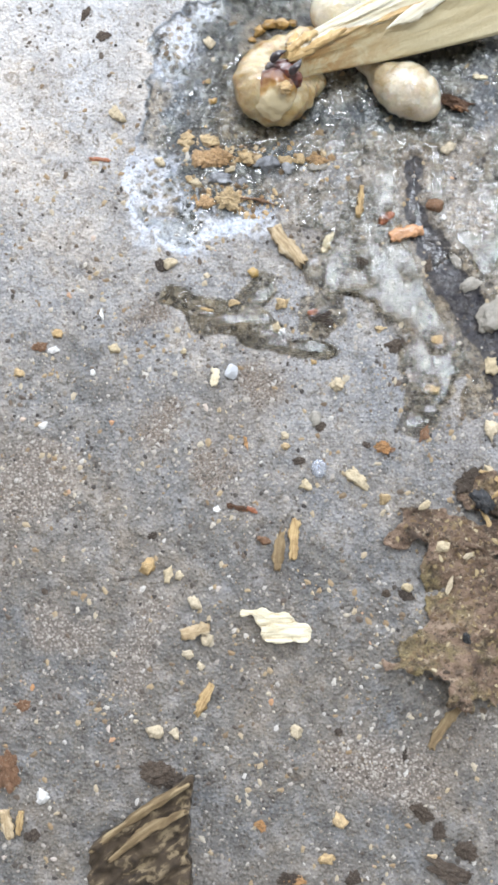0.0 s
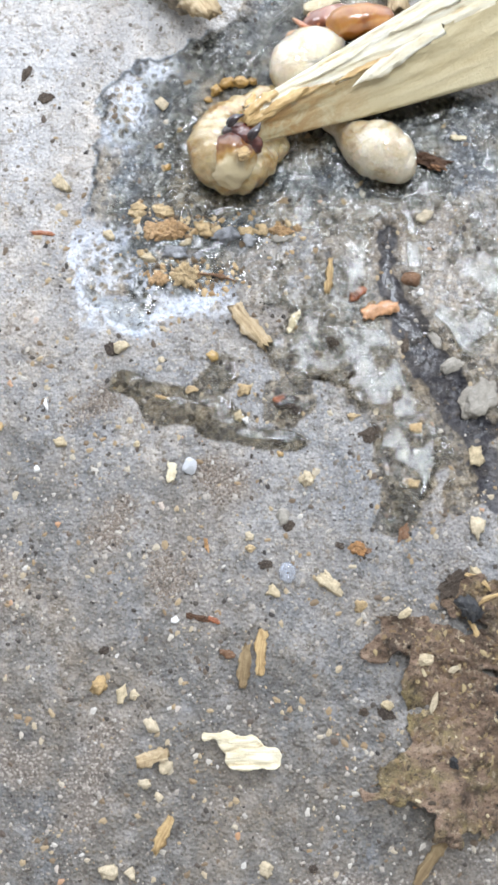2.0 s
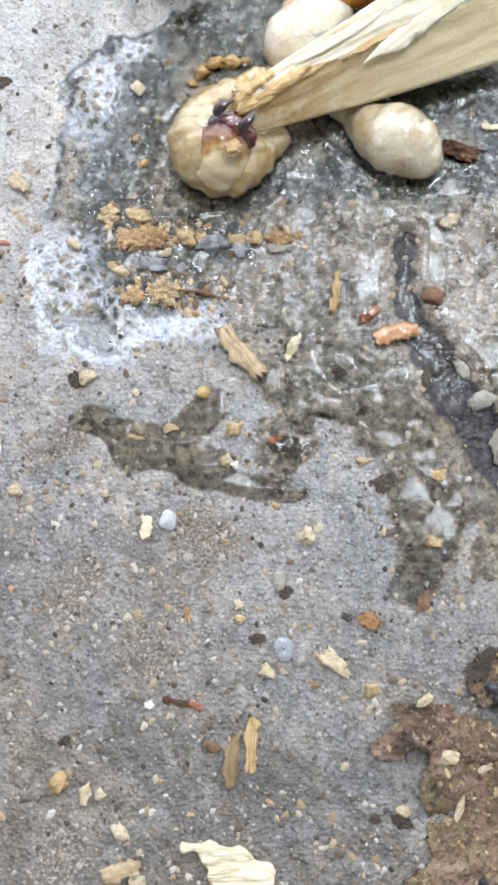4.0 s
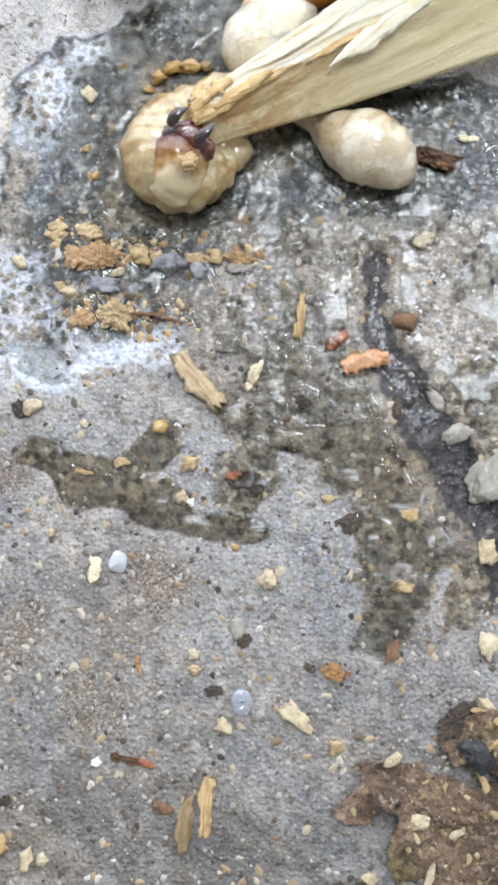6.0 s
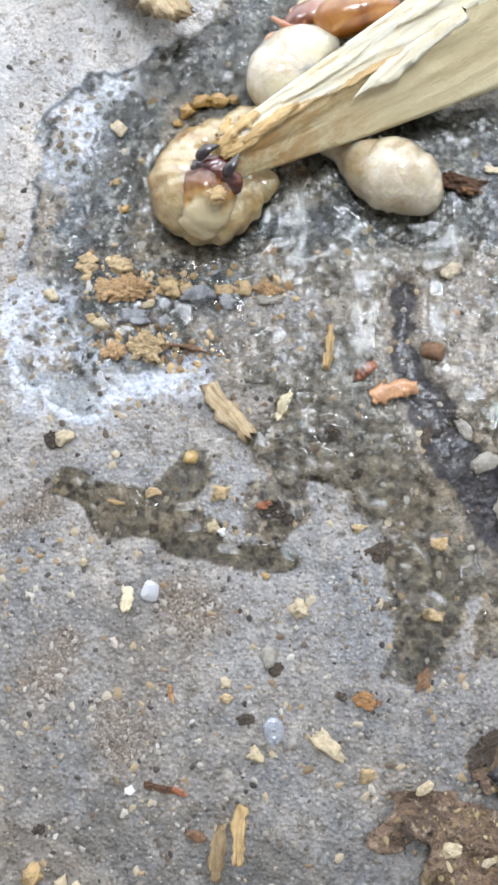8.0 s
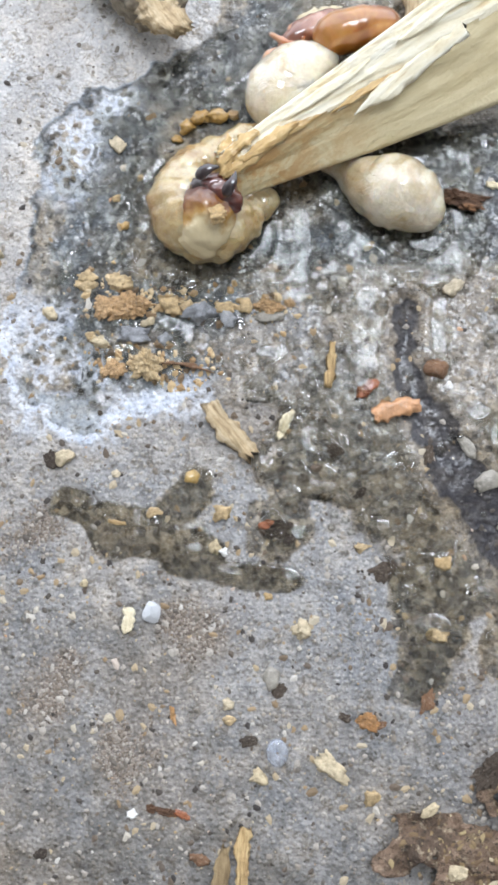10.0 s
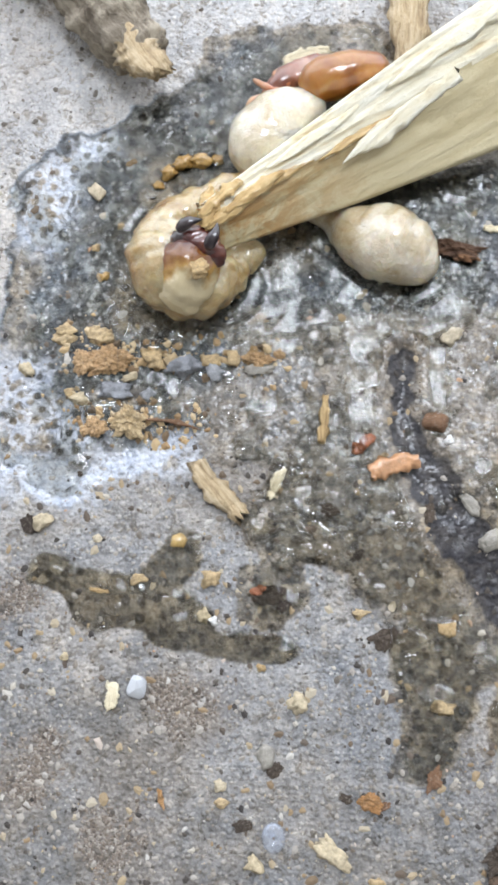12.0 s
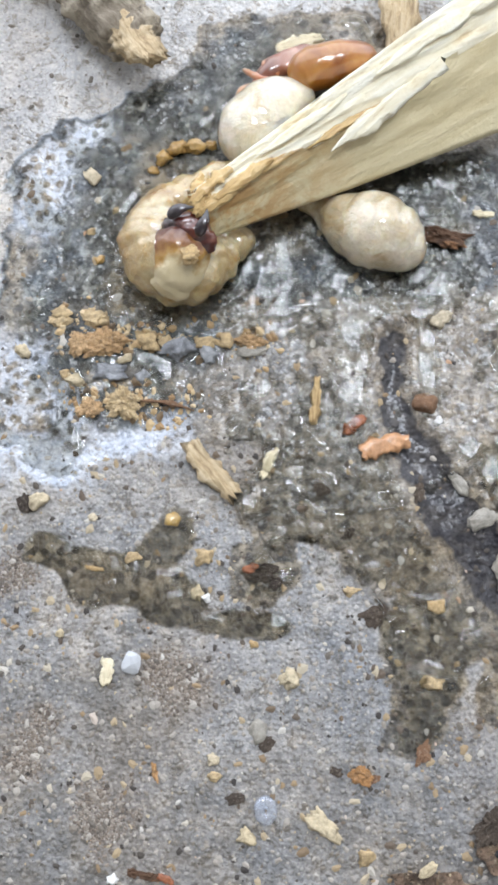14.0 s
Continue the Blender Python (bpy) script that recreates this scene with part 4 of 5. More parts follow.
def bark_outline(x, y):
    """Below 0 inside the slab; x runs along its torn edge, y away from it."""
    wx = -17 + math.cos(TURN) * x - math.sin(TURN) * y
    wy = -33.8 + math.sin(TURN) * x + math.cos(TURN) * y
    return np.maximum.reduce([y, wx + 8.6, -25.5 - wx, -58 - wy]) + 0.8 * edge_noise(x, y) + 0.5 * vnoise(x, y, 1.0, 95)


def bark_height(x, y):
    ridges = 1.0 * vnoise(x * 0.3, y, 2.0, 91) + 0.7 * vnoise(x * 0.45, y, 0.9, 92) + 0.5 * vnoise(x, y, 1.1, 93)
    return 5.2 + ridges + 0.7 * vnoise(x, y, 5, 94) + 0.9 * step(-3, 0, y)


oriented("slab", sheet(-14, 28, -24, 2, bark_outline, bark_height, 0.4, 5.0), DARKBARK, bark, -17, -33.8, 0.2, 0, 0, 35)
oriented("torn_edge", strip(20, 1.2, 1.2, 31, (0.4, 0.5), 0.5, 0.5, 34), BARKEDGE, bark, -17.4, -34.4, 6.2, 20, -2, 35, "pale torn edge")
oriented("strand", strip(15, 1.6, 1.0, 33, (0.3, 0.4), 0.6, 0.5, 30), BARKEDGE, bark, -16.0, -37.4, 6.0, 10, -2, 33, "brown fibre strand")

twig = thing("twig", "grey weathered twig with a broken pale end", "twig", -6, 126)
twig_bm = tube([(0, 0, 0, 3.6), (7, 0, 0.3, 4.2), (16, 0, 0.6, 4.6), (34, 0, 1.2, 4.8)], 60, 26, 0, 0, 1.5, 12.0, (0.05, 0.02), 0.7, lump_size=2.2)
oriented("shaft", twig_bm, BARK, twig, 0.3, 118.2, 3.6, 0, 0, 127)
oriented("broken_end", strip(9.0, 3.6, 1.8, 51, (0.5, 0.35), 0.2, 0.5, 34), CHIP, twig, -0.2, 118.4, 6.0, 8, 8, 124, "pale broken wood")
oriented("broken_end", strip(6.5, 3.2, 1.8, 53, (0.5, 0.5), 0.2, 0.5, 26), CHIP, twig, 0.2, 117.2, 5.4, 8, 10, 150, "pale broken wood")

# ---------------------------------------------------------------- wood chips


def lay(name, bm, material, label, category, x, y, z, rx=0, ry=0, rz=0, group="", smooth=True):
    ob = mesh_object(name, bm, material, smooth)
    ob.matrix_basis = pose(x * MM, y * MM, z * MM, rx, ry, rz)
    return tagged(ob, label, category, group)


def wood_bit(label, material, x, y, length, width, height, turn, seed, tip=(0.75, 0.65), bend=0.0, lift=0.0, ragged=0.38):
    return lay("wood_chip", strip(length, width, height, seed, tip, bend, ragged), material, label, "wood chip", x, y, zg(x, y) + height * 0.42 + lift, 6, 2, turn, "wood chips")


wood_bit("tan splintery wood chip lying at the edge of the wet patch", CHIP, 7.7, 64.0, 8.2, 3.0, 1.7, -52, 61, (0.7, 0.75), ragged=0.4)
wood_bit("thin white sliver of wood on wet concrete", CREAMWOOD, 14.8, 64.6, 3.9, 1.2, 0.6, 62, 62, (0.5, 0.5))
wood_bit("narrow straw-coloured splinter on wet concrete", STRAW, 20.8, 72.3, 5.6, 1.2, 0.9, 84, 63, (0.7, 0.6))
wood_bit("brown rough splinter on dry concrete", BARKEDGE, 6.1, 9.4, 6.6, 1.7, 1.2, 84, 64, (0.7, 0.6))
wood_bit("straight straw-coloured splinter on dry concrete", STRAW, 8.7, 11.5, 6.6, 1.6, 1.1, 86, 65, (0.8, 0.8))
wood_bit("short tan stub of wood", CHIP, -8.5, -4.4, 4.6, 1.8, 1.5, 15, 66, (0.8, 0.8))
wood_bit("split reddish-brown splinter on dry concrete", STRAW, -6.9, -16.1, 5.9, 1.6, 1.0, 63, 67, (0.6, 0.5))
wood_bit("weathered splinter beside a brown crumb", CHIP, -40.6, -37.1, 4.6, 1.8, 1.0, -80, 68)
wood_bit("weathered splinter beside a brown crumb", STRAW, -38.6, -37.0, 4.0, 1.1, 0.9, 86, 69)
wood_bit("pale yellow chip behind the larvae", CREAMWOOD, 20.4, 118.5, 5.8, 1.7, 1.6, 14, 70, (0.8, 0.8), lift=1.2)
wood_bit("tan stick end behind the splinter", CHIP, 33.4, 124.0, 15, 4.0, 3.0, 84, 71, (0.8, 0.8), lift=0.8)
wood_bit("thin dark fibre among the clay crumbs", BROWN, 2.4, 72.4, 6.4, 0.5, 0.5, -12, 72, (0.4, 0.3), 0.4, 0.4)
wood_bit("flat pale husk on dry concrete", CREAMWOOD, -5.4, 40.2, 3.1, 1.5, 0.5, 82, 74)
wood_bit("small straw in the puddle", STRAW, -6.8, 52.6, 2.2, 0.5, 0.4, -10, 75)
wood_bit("small reddish scrap on dry concrete", RUST, 1.3, 16.6, 1.9, 0.7, 0.5, -22, 77)
wood_bit("small brown scrap on dry concrete", BROWN, 3.4, 11.3, 2.5, 0.9, 0.6, -20, 78)
wood_bit("small pale husk on the wet edge", CREAMWOOD, 42.8, 95.3, 2.6, 0.9, 0.5, -10, 79)

FLAKE = [(-0.2, -1.3, 3.5, -1.4, 0.8), (3.2, -2.2, 7.5, -4.0, 1.9), (6, -5, 9.8, -4.7, 2.0), (4.6, -4.4, 7, -3, 1.9)]
lay("wood_flake", sheet(-3, 15, -9, 2, lambda x, y: capsules(x, y, FLAKE) + 0.45 * edge_noise(x, y),
                        lambda x, y: 1.7 + 0.4 * vnoise(x, y, 3, 81) + 0.25 * vnoise(x * 0.4, y, 0.7, 82), 0.25, 0.7), CREAMWOOD, "cream torn flake of wood on dry concrete", "wood flake", 0, 0, 0)

# ---------------------------------------------------------------- crumbs and stones


def crumbs(name, label, category, material, rows, tall=0.5, square=0.45, rough=0.5, sink=0.14):
    """Rows of x, y, length, width, turn in mm and degrees."""
    for k, (x, y, lx, ly, turn) in enumerate(rows):
        h = tall * min(lx, ly)
        seed = x * 0.37 + y * 0.11
        lay(name, chunk(lx, ly, h, seed, rough, square, 4 if max(lx, ly) > 3.2 else 3), material, label, category, x, y, zg(x, y) + h * (0.5 - sink), 0, 0, turn, category + "s")


def cluster(lx, ly, lz, seed, grains=26, fine=0.3):
    """A crumbly lump of stuck grains, lx by ly by lz mm; fine: size of the grains to the lump."""
    bm = chunk(lx, ly, lz, seed, 0.34, 0.3, 5 if grains > 30 else 4)
    for v in bm.verts:
        p = Vector((v.co.x / lx, v.co.y / ly, v.co.z / lz)) / MM
        near_by = noise.voronoi(p / fine + Vector((seed, seed * 2.3, 0)))[0]
        v.co *= 1.16 - 0.34 * min(1.0, near_by[0]) - 0.16 * max(0.0, 0.25 - (near_by[1] - near_by[0])) / 0.25
    return bm


def crumbly(name, label, category, material, rows, tall=0.45, grains=26, fine=0.3):
    for x, y, lx, ly, turn in rows:
        h = tall * min(lx, ly)
        lay(name, cluster(lx, ly, h, abs(x * 0.37 + y * 0.11) + 1, grains, fine), material, label, category, x, y, zg(x, y) + h * 0.34, 0, 0, turn, category + "s", False)


tail_scrap = lay("bark_scrap", cluster(6.0, 2.8, 1.7, 7.3, 60, 0.3), FIBRE, "dark crumbling scrap at the tail of a larva", "scrap", 38.2, 92.9, zg(38.2, 92.9) + 0.7, 0, 0, -10, "", False)
CR = "small tan crumb lying on the concrete"
crumbs("crumb", CR, "crumb", TAN, [(-10.6, 84.9, 2.2, 1.7, 0), (-10.9, 83.5, 2.6, 1.6, 5), (-6.8, 83.8, 3.5, 1.8, 0), (-10.1, 76.8, 1.3, 1.1, 0), (0.2, 80.5, 2.6, 3.0, 20), (2.3, 80.3, 2.2, 1.5, 0),
                                   (7.5, 80.2, 2.5, 1.4, 0), (10.1, 80.0, 2.0, 2.2, 0), (-16.9, 6.8, 2.4, 2.5, 0), (6.8, 53.6, 2.2, 1.9, 0), (-2.0, 53.9, 1.9, 1.4, 0), (24.7, 18.7, 2.0, 1.9, 0), (16.1, -36.3, 2.6, 2.5, 30)])
crumbs("crumb", CR, "crumb", TAN, [(14.2, -42.8, 2.7, 1.8, 0), (33.1, 37.9, 2.6, 1.9, 0), (34.2, 46.7, 1.9, 2.1, 40), (7.2, 27.8, 2.0, 1.2, 0), (31.8, -42.2, 1.9, 1.5, 0), (-3.7, 98.0, 1.0, 0.9, 0),
                                   (-7.0, 95.2, 1.2, 1.0, 0), (24.1, 48.9, 1.8, 1.1, 0), (12.2, 43.0, 1.2, 0.9, 0), (-33.8, 48.3, 1.7, 1.8, 0), (-40.7, 41.1, 2.0, 1.4, 0)])
PCR = "small pale yellow crumb lying on the concrete"
crumbs("crumb", PCR, "crumb", PALE, [(-23.5, 89.0, 3.3, 2.0, -60), (-6.5, 102.4, 1.9, 2.6, 10), (-8.8, 75.8, 2.5, 1.5, -10), (-2.6, 78.4, 2.0, 1.3, 0), (-15.6, 79.8, 1.4, 2.1, 20), (16.5, 38.9, 2.3, 2.0, 0),
                                     (10.6, 21.1, 1.8, 1.6, 0), (20.1, 21.8, 4.2, 2.4, -37), (-13.4, 5.3, 2.0, 2.4, 0), (-11.3, 5.1, 1.8, 1.5, 0), (-8.6, 0.4, 2.2, 2.3, 0), (-6.6, -5.9, 2.0, 2.4, 60), (-9.8, -8.3, 2.2, 1.5, 10), (-7.6, -10.4, 1.4, 1.3, 0)])
crumbs("crumb", PCR, "crumb", PALE, [(-15.4, -21.5, 2.9, 2.7, 0), (-11.9, -21.7, 1.6, 2.0, 0), (8.9, -21.3, 2.8, 1.8, -30), (-13.4, 61.4, 2.4, 1.9, 20), (-6.9, 58.7, 1.1, 0.9, 0), (-11.0, 44.8, 1.1, 0.9, 0),
                                     (5.7, 49.3, 1.2, 1.7, 0), (7.2, 29.8, 1.5, 1.3, 0), (-23.6, 45.5, 2.2, 1.6, 0), (43.6, 42.0, 2.4, 3.2, 0), (43.4, 30.8, 2.4, 3.0, 0), (42.9, 23.4, 2.8, 1.5, -40), (28.1, 3.2, 2.0, 1.4, 0), (36.7, 82.0, 2.8, 2.0, 0)])
for x, y, lx, ly, turn in ((34.1, 10.2, 2.6, 1.8, 20), (31.2, 17.4, 2.3, 1.2, 30), (35.5, 3.5, 1.2, 3.0, -10), (38.6, 8.6, 1.8, 1.2, 30)):
    lay("crumb", chunk(lx, ly, 1.1, x, 0.2, 0.45), PALE, "pale yellow crumb lying on the dead leaf", "crumb", x, y, float(leaf_height(np.array([x]), np.array([y]))[0]) + 0.35, 0, 0, turn, "crumbs", False)
crumbly("clay_crumb", "porous tan clay crumb on wet concrete", "clay crumb", CLAY, [(-5.0, 80.3, 5.6, 3.4, 5), (-8.3, 80.6, 2.8, 3.0, 0), (-7.1, 72.4, 3.0, 2.5, 20), (12.9, 80.0, 3.3, 2.1, 0)], 0.5, 34, 0.2)
crumbly("clay_crumb", "round porous tan clay crumb on wet concrete", "clay crumb", TAN, [(-2.8, 72.8, 4.3, 4.1, 0)], 0.6, 40, 0.15)
lay("orange_crumb", strip(6.0, 2.1, 1.0, 23, (0.85, 0.7), 0.4, 0.33, 40, 20), ORANGE, "wet orange crumb lying across the black silt", "crumb", 28.9, 66.3, zg(28.9, 66.3) + 0.45, 0, 0, 12, "crumbs")
crumbly("orange_crumb", "crumbling orange-brown scrap on the concrete", "crumb", OCHRE, [(24.2, 27.7, 2.7, 1.9, -20), (2.7, -37.3, 2.5, 1.5, -45), (8.9, -46.1, 3.8, 1.7, 0), (0.2, 28.5, 1.0, 2.1, 10)], 0.45, 22, 0.4)
crumbs("rust_crumb", "small rust-red scrap in the water", "crumb", RUST, [(24.7, 68.3, 1.9, 1.4, -40), (25.6, 69.3, 2.1, 1.8, 0), (12.5, 51.8, 1.8, 1.2, 0), (-26.5, 80.5, 4.0, 0.8, -5)], 0.5)
crumbs("amber_crumb", "wet amber crumb in the water beside a larva", "crumb", AMBERCRUMB, [(2.8, 104.6, 2.0, 1.8, 30), (4.6, 105.8, 2.6, 1.7, 0), (6.8, 106.3, 3.0, 2.0, 0), (8.8, 106.0, 1.6, 1.4, 0), (-5.8, 91.4, 1.2, 1.1, 0), (1.2, 103.2, 1.4, 1.1, 0)], 0.8, 0.2)
rolling = lay("crumb", chunk(2.2, 1.9, 1.6, 4.4, 0.15, 0.1, 3), YELLOW, "round wet yellow grain that the water carries along", "crumb", 1.4, 59.2, zg(2, 58.5) + 0.7, 0, 0, 0, "crumbs")
crumbs("grey_stone", "smooth blue-grey stone among the crumbs", "stone", GREY, [(-4.6, 76.8, 4.6, 2.4, -8), (4.2, 79.5, 3.7, 3.0, 25), (7.6, 78.6, 2.0, 1.8, 0), (-0.5, 76.4, 1.8, 1.5, 0)], 0.5, 0.6)
crumbs("pale_stone", "pale rough stone set in the concrete", "stone", STONE, [(12.4, 33.3, 2.2, 2.8, 0), (38.0, 61.2, 3.5, 1.9, -50), (44.4, 51.6, 5.4, 6.0, -30), (13.3, 78.8, 3.6, 1.5, 0), (40.5, 57.0, 4.6, 2.6, 20)], 0.4, 0.35, 0.3, 0.25)
crumbs("dark_stone", "round dark brown pebble on wet concrete", "stone", BROWN, [(34.2, 71.3, 3.0, 2.8, 0)], 0.5, 0.2, 0.12)
crumbs("white_grain", "bright white grain on the concrete", "grain", WHITE, [(-34.5, -32.6, 2.3, 2.3, 0), (-4.8, 16.7, 1.4, 1.2, 0), (35.6, 69.1, 1.0, 1.0, 0), (-34.2, 45.2, 2.2, 1.2, 0), (-25.8, 51.6, 0.7, 2.2, 20), (-27.2, 41.2, 1.1, 1.0, 0), (6.8, 48.6, 1.0, 1.2, 0), (-36, 31.5, 1.8, 1.0, 20)])
DK = "dark clod of earth on the concrete"
crumbly("earth_clod", DK, "clod", EARTH, [(-15.1, 60.6, 2.2, 2.2, 0), (-16.1, 12.0, 1.7, 1.4, 0), (-26.7, 104.1, 2.6, 1.8, 0), (-29.7, 108.5, 2.6, 1.5, 60), (-35.0, 2.3, 1.6, 1.2, 0), (-36.3, -39.2, 2.4, 2.2, 0), (13.6, 31.3, 1.8, 1.7, 0), (9.6, 25.4, 3.0, 1.6, 0),
                                       (21.5, 28.0, 1.5, 1.2, 0), (16.2, -21.7, 1.5, 1.4, 0), (28.1, 1.6, 2.8, 1.8, 0), (27.6, -25.4, 1.3, 2.0, 0), (21.0, 61.3, 2.2, 1.7, 0), (26.8, 46.2, 3.3, 2.3, 10), (32.7, 60.7, 2.7, 2.2, 0), (24.2, 55.9, 2.0, 1.0, 50), (13.6, 51.2, 3.6, 2.4, 0), (15.2, 50.2, 1.8, 1.5, 0)], 0.2, 18, 0.35)
crumbly("earth_clod", DK, "clod", EARTH, [(30.0, -34.8, 3.8, 2.3, -30), (32.8, -38.0, 2.5, 3.2, 0), (35.1, -44.5, 7.4, 3.8, -20), (18.4, -46.0, 2.8, 2.0, 0), (37.5, -41, 4.0, 3.0, 30), (24.6, 2.0, 2.0, 1.5, 0), (-15.0, -28.6, 6.5, 4.0, 10), (-12.2, -29.6, 3.6, 3.0, 0), (8.0, -46.5, 4.0, 2.2, 0)], 0.4, 40, 0.3)
crumbly("earth_clod", "dark crumbling scrap on dry concrete", "clod", FIBRE, [(-2.4, 17.3, 1.6, 1.3, 0), (-0.9, 17.0, 2.4, 1.2, -10)], 0.5, 20, 0.35)
crumbly("brown_scrap", "brown scrap of litter on the concrete", "scrap", BROWN, [(-36.8, 46.0, 2.5, 1.8, 0), (-38.6, -17.2, 2.9, 1.7, 0), (-41.0, -28.2, 4.8, 6.6, 0), (25.5, 27.0, 2.0, 1.2, 20), (31.5, 29.8, 2.6, 1.6, 60)], 0.35, 34, 0.3)
crumbly("earth_clod", "dark brown crumbling clod of earth beside the leaf", "clod", EARTH, [(39.2, 21.6, 5.0, 3.4, 30), (44.0, 20.4, 4.2, 3.6, 0), (47.0, 9.5, 3.6, 4.4, 0)], 0.45, 70, 0.2)
# black lumps added where the leaf has dark shaded holes
for x, y, lx, ly in ((46.0, 1.0, 2.6, 3.0), (46.2, 5.4, 2.6, 2.8), (38.0, -5.2, 1.4, 2.2)):
    lay("earth_clod", cluster(lx, ly, 1.4, x + y, 40, 0.3), HOLE_BLACK, "black lump standing for a dark hole in the dead leaf", "clod", x, y, float(leaf_height(np.array([x]), np.array([y]))[0]) + 0.2, 0, 0, 20, "clods")
for x, y, turn in ((43.0, 22.2, -35), (44.6, 19.4, 20), (41.8, 14.6, -70)):
    wood_bit("yellowish plant fibre tangled beside the leaf", STRAW, x, y, 4.6, 0.7, 0.5, turn, x, (0.5, 0.4), 0.6, 1.8)
# this lump, too, stands in for a black hole
lay("earth_clod", chunk(3.4, 3.6, 1.4, 5, 0.5, 0.1, 4), HOLE_BLACK, "black lump standing for the dark hole beside the leaf", "clod", 41.4, 17.9, 3.4, 0, 0, 20, "clods")

# clear bead with a hole, and a crystal
bead = bmesh.new()
for i in range(24):
    for j in range(10):
        a, b = 2 * math.pi * i / 24, 2 * math.pi * j / 10
        r = 0.74 + 0.66 * math.cos(b)
        bead.verts.new((r * math.cos(a) * MM, 1.25 * r * math.sin(a) * MM, 0.45 * math.sin(b) * MM))
bead.verts.ensure_lookup_table()
for i in range(24):
    for j in range(10):
        bead.faces.new([bead.verts[q] for q in (i * 10 + j, ((i + 1) % 24) * 10 + j, ((i + 1) % 24) * 10 + (j + 1) % 10, i * 10 + (j + 1) % 10)])
bmesh.ops.recalc_face_normals(bead, faces=bead.faces)
lay("ring_bead", bead, BEADMAT, "small clear plastic bead on dry concrete", "bead", 13.1, 23.9, zg(13.1, 23.9) + 0.35, 4, 3, 5)
lay("crystal", chunk(2.9, 3.0, 1.5, 3, 0.12, 0.9, 2), CRYSTAL, "clear white crystal on dry concrete", "crystal", -2.5, 41.0, zg(-2.5, 41) + 0.55, 5, 3, 10, smooth=False)


def bubbles(rows):
    """Small domes of water standing on the film: x, y, radius in mm."""
    for x, y, r in rows:
        bm = bmesh.new()
        bmesh.ops.create_uvsphere(bm, u_segments=18, v_segments=12, radius=r * MM)
        bmesh.ops.delete(bm, geom=[v for v in bm.verts if v.co.z < -0.15 * r * MM], context="VERTS")
        bmesh.ops.scale(bm, vec=(1, 1, 0.5), verts=bm.verts)
        z = max(zg(x, y), float(film(np.array([float(x)]), np.array([float(y)]))[0]))
        lay("bubble", bm, WATER, "small clear bubble standing on the wet concrete", "bubble", x, y, z + 0.1 * r, group="bubbles")


bubbles([(20.8, 53.2, 0.55), (22.2, 52.4, 0.5), (20.4, 51.5, 0.45), (22.9, 51.0, 0.55), (18.6, 54.0, 0.4), (25.8, 61.6, 0.55), (24.0, 57.8, 0.45), (15.2, 55.2, 0.7), (13.0, 52.6, 0.9),
         (26.6, 54.6, 0.4), (31.6, 38.6, 0.9), (34.4, 47.6, 0.6), (9.8, 66.5, 0.5), (17.2, 66.2, 0.6), (25.6, 70.6, 0.7), (33.8, 71.8, 0.6), (37.0, 62.6, 0.6), (13.2, 68.5, 0.7)])


def scatter(name, label, category, material, count, box, dense, low, high, lift=None, power=3, seed=5, long=1.25, flat=1.0):
    """Countless grains over the box (x0, x1, y0, y1) in mm, as thick as dense(x, y) says."""
    verts, faces = [], []
    rng = np.random.default_rng(seed)
    px, py = rng.uniform(box[0], box[1], count * 4), rng.uniform(box[2], box[3], count * 4)
    pick = rng.uniform(0, 1, count * 4) < dense(px, py)
    px, py = px[pick][:count], py[pick][:count]
    pz = (lift or ground_height)(px, py)
    for x, y, z in zip(px, py, pz):
        r = low + (high - low) * rng.uniform() ** power
        b = len(verts)
        turn = rng.uniform(0, 6.28)
        k = rng.uniform(0.6, 1.25, 10)
        for n, (dx, dy, dz) in enumerate(((1, 0, 0), (0.7, 0.7, 0.1), (0, 1, 0), (-0.8, 0.6, 0), (-1, -0.1, 0.1), (-0.6, -0.8, 0), (0.1, -1, 0), (0.8, -0.6, 0.1), (0.1, 0.1, 0.7), (0, 0, -0.6))):
            dx, dy, dz = dx * k[n] * long, dy * k[n], dz * flat
            verts.append(((x + r * (dx * math.cos(turn) - dy * math.sin(turn))) * MM, (y + r * (dx * math.sin(turn) + dy * math.cos(turn))) * MM, (z + r * (0.2 * flat + dz * k[n])) * MM))
        for q in range(8):
            faces.append((b + q, b + (q + 1) % 8, b + 8))
            faces.append((b + (q + 1) % 8, b + q, b + 9))
    me = bpy.data.meshes.new(name)
    me.from_pydata(verts, [], faces)
    me.materials.append(material)
    return tagged(new(name, me), label, category, kind="stuff")


def sand_density(x, y):
    d = 0.16 + 0.9 * step(2.5, -2.5, capsules(x, y, GRIT) + 2 * edge_noise(x, y)) + 0.15 * step(0, 0.6, vnoise(x, y, 8, 22))
    return d * np.where(soak(x, y) < 0, 0.25, 1.0) * 0.6


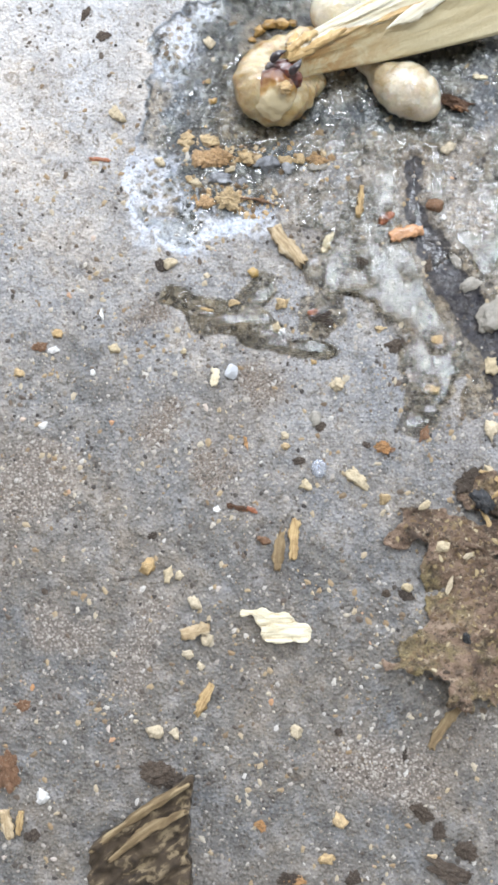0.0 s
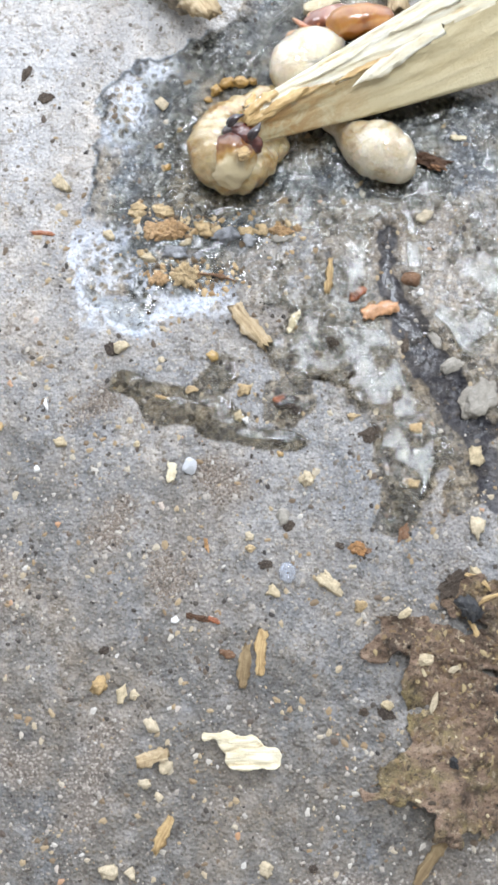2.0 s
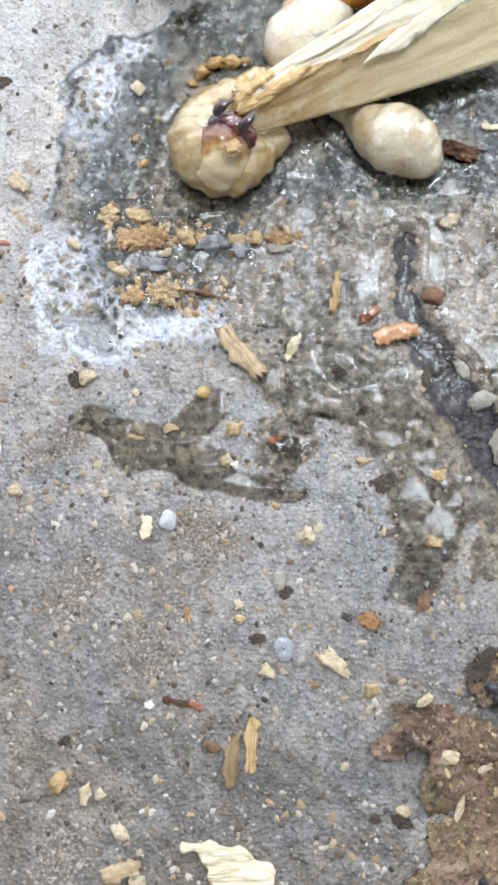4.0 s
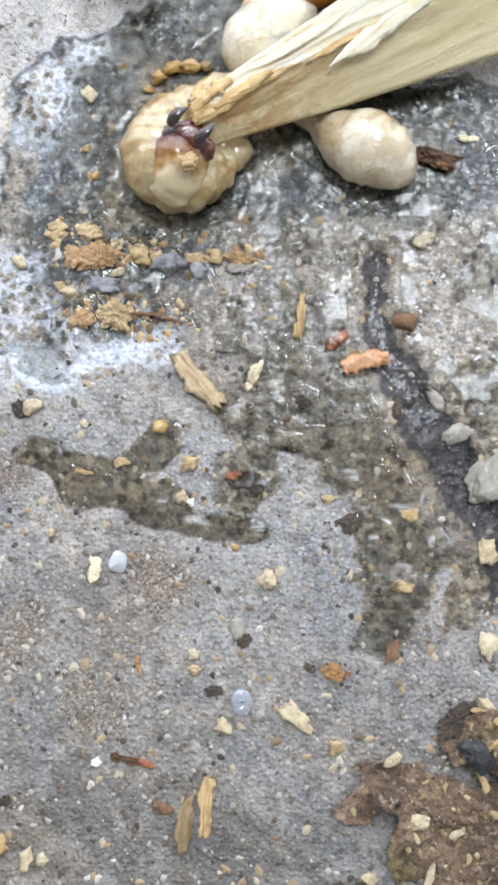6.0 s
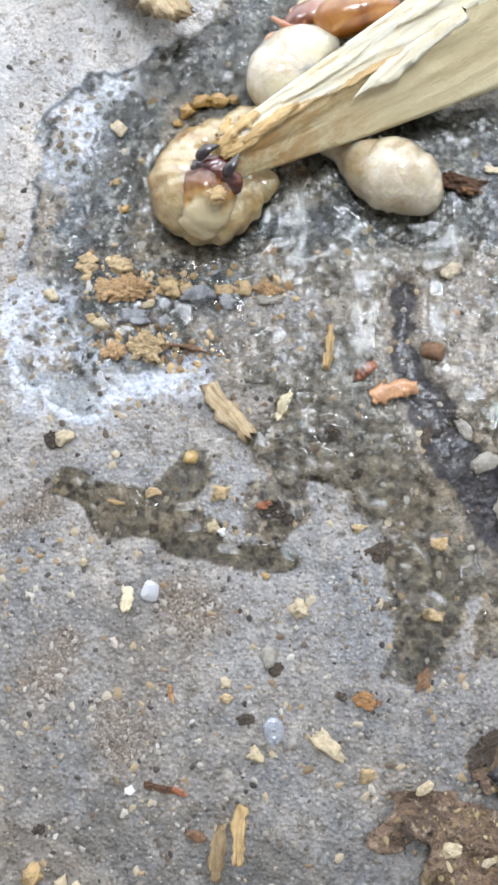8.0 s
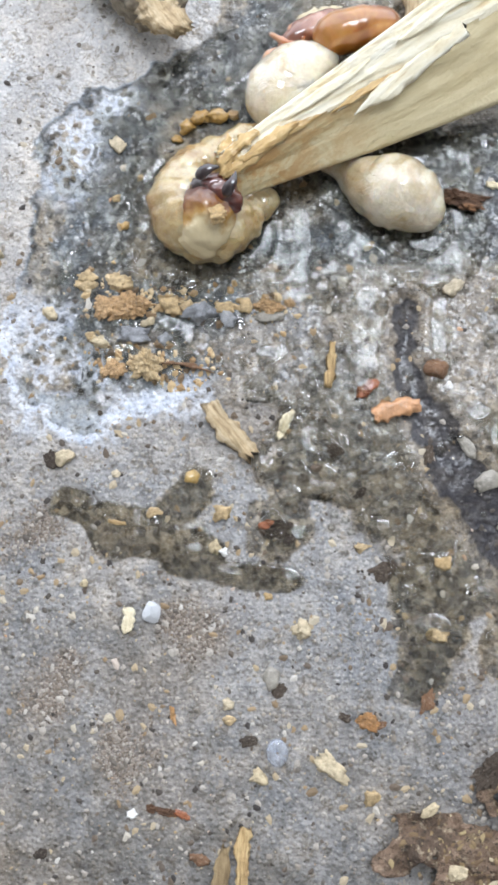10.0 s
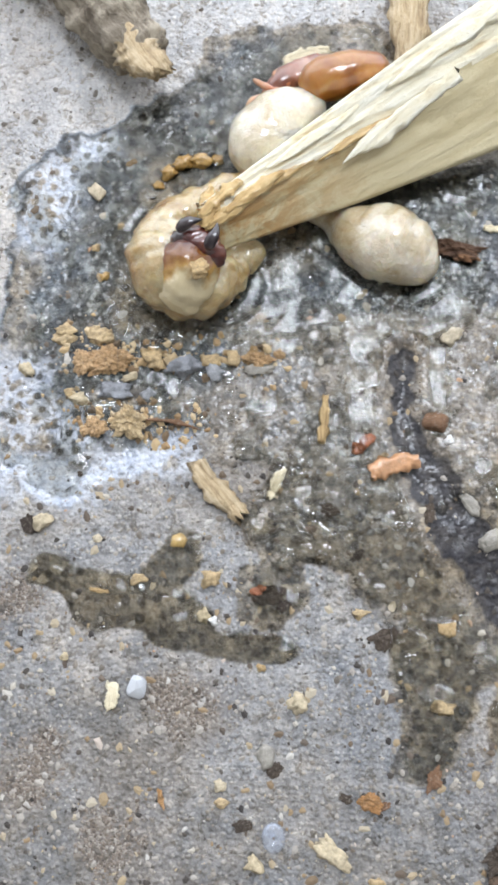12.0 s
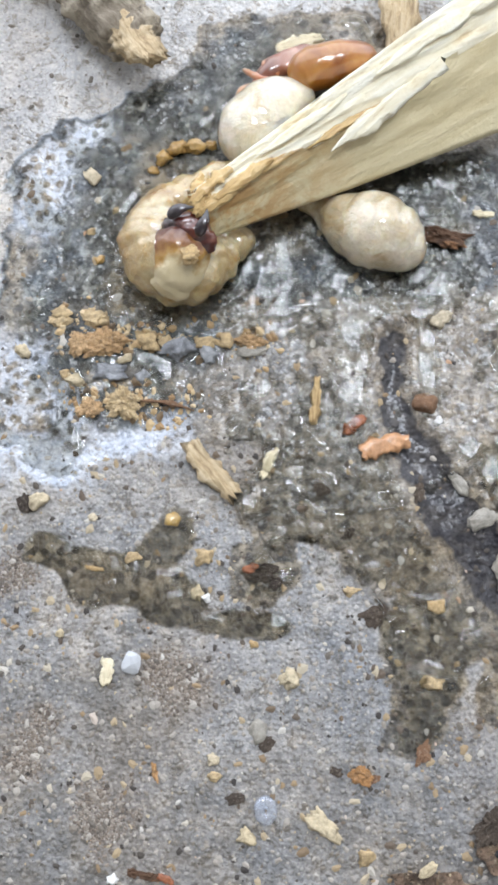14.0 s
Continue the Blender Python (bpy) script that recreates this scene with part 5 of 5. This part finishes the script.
scatter("loose_sand", "scattered loose sand grains on the concrete", "sand", SANDMIX, 17000, (-48, 54, -52, 134), sand_density, 0.06, 0.42, None, 3.0, flat=0.6)
scatter("sand_heap", "low heaps of fine brown sand on the concrete", "sand", HEAPMIX, 5200, (-24, 10, 18, 58), lambda x, y: step(1.2, -2.0, capsules(x, y, GRIT) + 1.6 * edge_noise(x, y)) * np.where(soak(x, y) < 0, 0.0, 1.0), 0.08, 0.24, None, 1.6, 15, 1.2, 0.7)
scatter("clay_dust", "fine tan clay bits among the crumbs on wet concrete", "clay bits", CLAYMIX, 800, (-16, 18, 66, 90), lambda x, y: step(3, -4, capsules(x, y, [(-10, 83, 14, 80, 1.5), (-9, 75, 4, 72, 2.0)]) + 1.5 * edge_noise(x, y)), 0.08, 0.6, None, 3.5)
scatter("leaf_dirt", "fine dirt and husk bits lying on the dead leaf", "dirt", LITTERMIX, 1500, (26, 54, -16, 24), lambda x, y: step(-0.3, -1.5, capsules(x, y, LOBES) + edge_noise(x, y)) * step(-0.5, 0.6, vnoise(x, y, 6, 51) + 0.35), 0.06, 0.40, leaf_height, 3.2, 8, 1.8, 0.4)
scatter("dark_grit", "dark grit and silt bits on the concrete", "grit", DARKMIX, 3200, (-48, 54, -52, 134), lambda x, y: (0.20 + 0.5 * step(0.1, 0.7, vnoise(x, y, 13, 61))) * (0.25 + 0.75 * step(95, 50, y - 0.4 * x)), 0.06, 0.42, None, 3.4, 9, 1.3, 0.5)


CHIPMIX = mixed_bits("chip_bits", (0.0, (0.09, 0.07, 0.055)), (0.25, (0.26, 0.18, 0.10)), (0.5, (0.36, 0.28, 0.17)), (0.75, (0.42, 0.36, 0.26)), (0.94, (0.50, 0.48, 0.44)), (1.0, (0.42, 0.22, 0.10)))
scatter("loose_chips", "tiny ochre and cream bits strewn over the concrete", "litter", CHIPMIX, 2700, (-48, 54, -52, 134), lambda x, y: np.clip(0.22 + 0.9 * step(0.0, 0.8, vnoise(x, y, 7, 63)), 0, 1) * step(118, 70, y) * np.where(soak(x, y) < 0, 0.6, 1.0), 0.10, 0.55, None, 3.4, 11, 1.45, 0.5)
scatter("brown_silt", "crumbs of dark brown silt in hollows of the concrete", "silt", DARKMIX, 1500, (-48, 54, -52, 110), lambda x, y: np.maximum(step(0.42, 0.75, vnoise(x, y, 3.4, 64)) * step(-0.2, 0.4, vnoise(x, y, 21, 65)), 0.8 * step(1.0, -1.0, capsules(x, y, [(29.5, 37, 32, 31.5, 1.4), (12.5, 52.5, 16, 50.5, 2.0), (23.5, 27.0, 25.5, 28.5, 1.2)]) + 0.8 * edge_noise(x, y))), 0.10, 0.5, None, 2.0, 12, 1.3, 0.4)


def motions():
    """The larva gnaws; the splinter and both larvae shift slowly."""
    drift = [(0.0, 0.20, 0.70, -6.0), (1.0, 0.20, 0.70, -5.5), (1.5, 0.20, 0.70, -5.2), (2.0, 0.20, 0.70, -4.4), (2.7, 0.20, 0.70, -4.0), (4.8, 0.50, 0.50, -2.0), (6.0, 0.40, 0.50, -1.2),
             (7.0, 0.30, 0.50, -0.5), (8.0, 0.20, 0.60, 0.2), (10.5, 0.10, 0.30, 0.5), (11.0, 0.0, 0.0, 0.2), (12.0, -0.10, -0.20, 0.1), (13.0, -0.25, -0.40, 0.4), (14.0, -0.50, -0.60, 0.3)]
    hinge = pose(8 * MM, 95 * MM, 0)
    for ob in (splinter, crossing, tail_scrap):
        rest = ob.matrix_basis.copy()
        walk(ob, [(t, pose(dx * MM, dy * MM, 0) @ hinge @ pose(0, 0, 0, 0, 0, turn) @ hinge.inverted() @ rest) for t, dx, dy, turn in drift])
    rest = curled.matrix_basis.copy()
    walk(curled, [(t, pose(dx * MM, dy * MM, 0) @ rest) for t, dx, dy, turn in drift])
    z = rolling.matrix_basis.translation.z
    walk(rolling, [(t, pose(x * MM, y * MM, z, 0, 0, turn)) for t, x, y, turn in ((0.0, 1.4, 59.2, 0), (2.7, 1.5, 59.2, 0), (4.8, 2.8, 58.2, 40), (14.0, 2.8, 58.1, 45))])
    bite = [(0.0, 6), (1.5, 8), (2.7, 6), (4.8, 4), (5.2, 0), (6.3, 0), (6.6, 14), (6.8, 20), (7.0, 12), (7.4, 2), (8.0, 10), (10.4, 16), (11.0, 14), (12.0, 18), (13.0, 20), (14.0, 20)]
    for ob, (x, y, z, turn, flip) in zip((jaw_left, jaw_right), JAWS):
        walk(ob, [(t, pose(x * MM, y * MM, z * MM, 0, 0, turn - flip * 1.2 * shut)) for t, shut in bite])


motions()
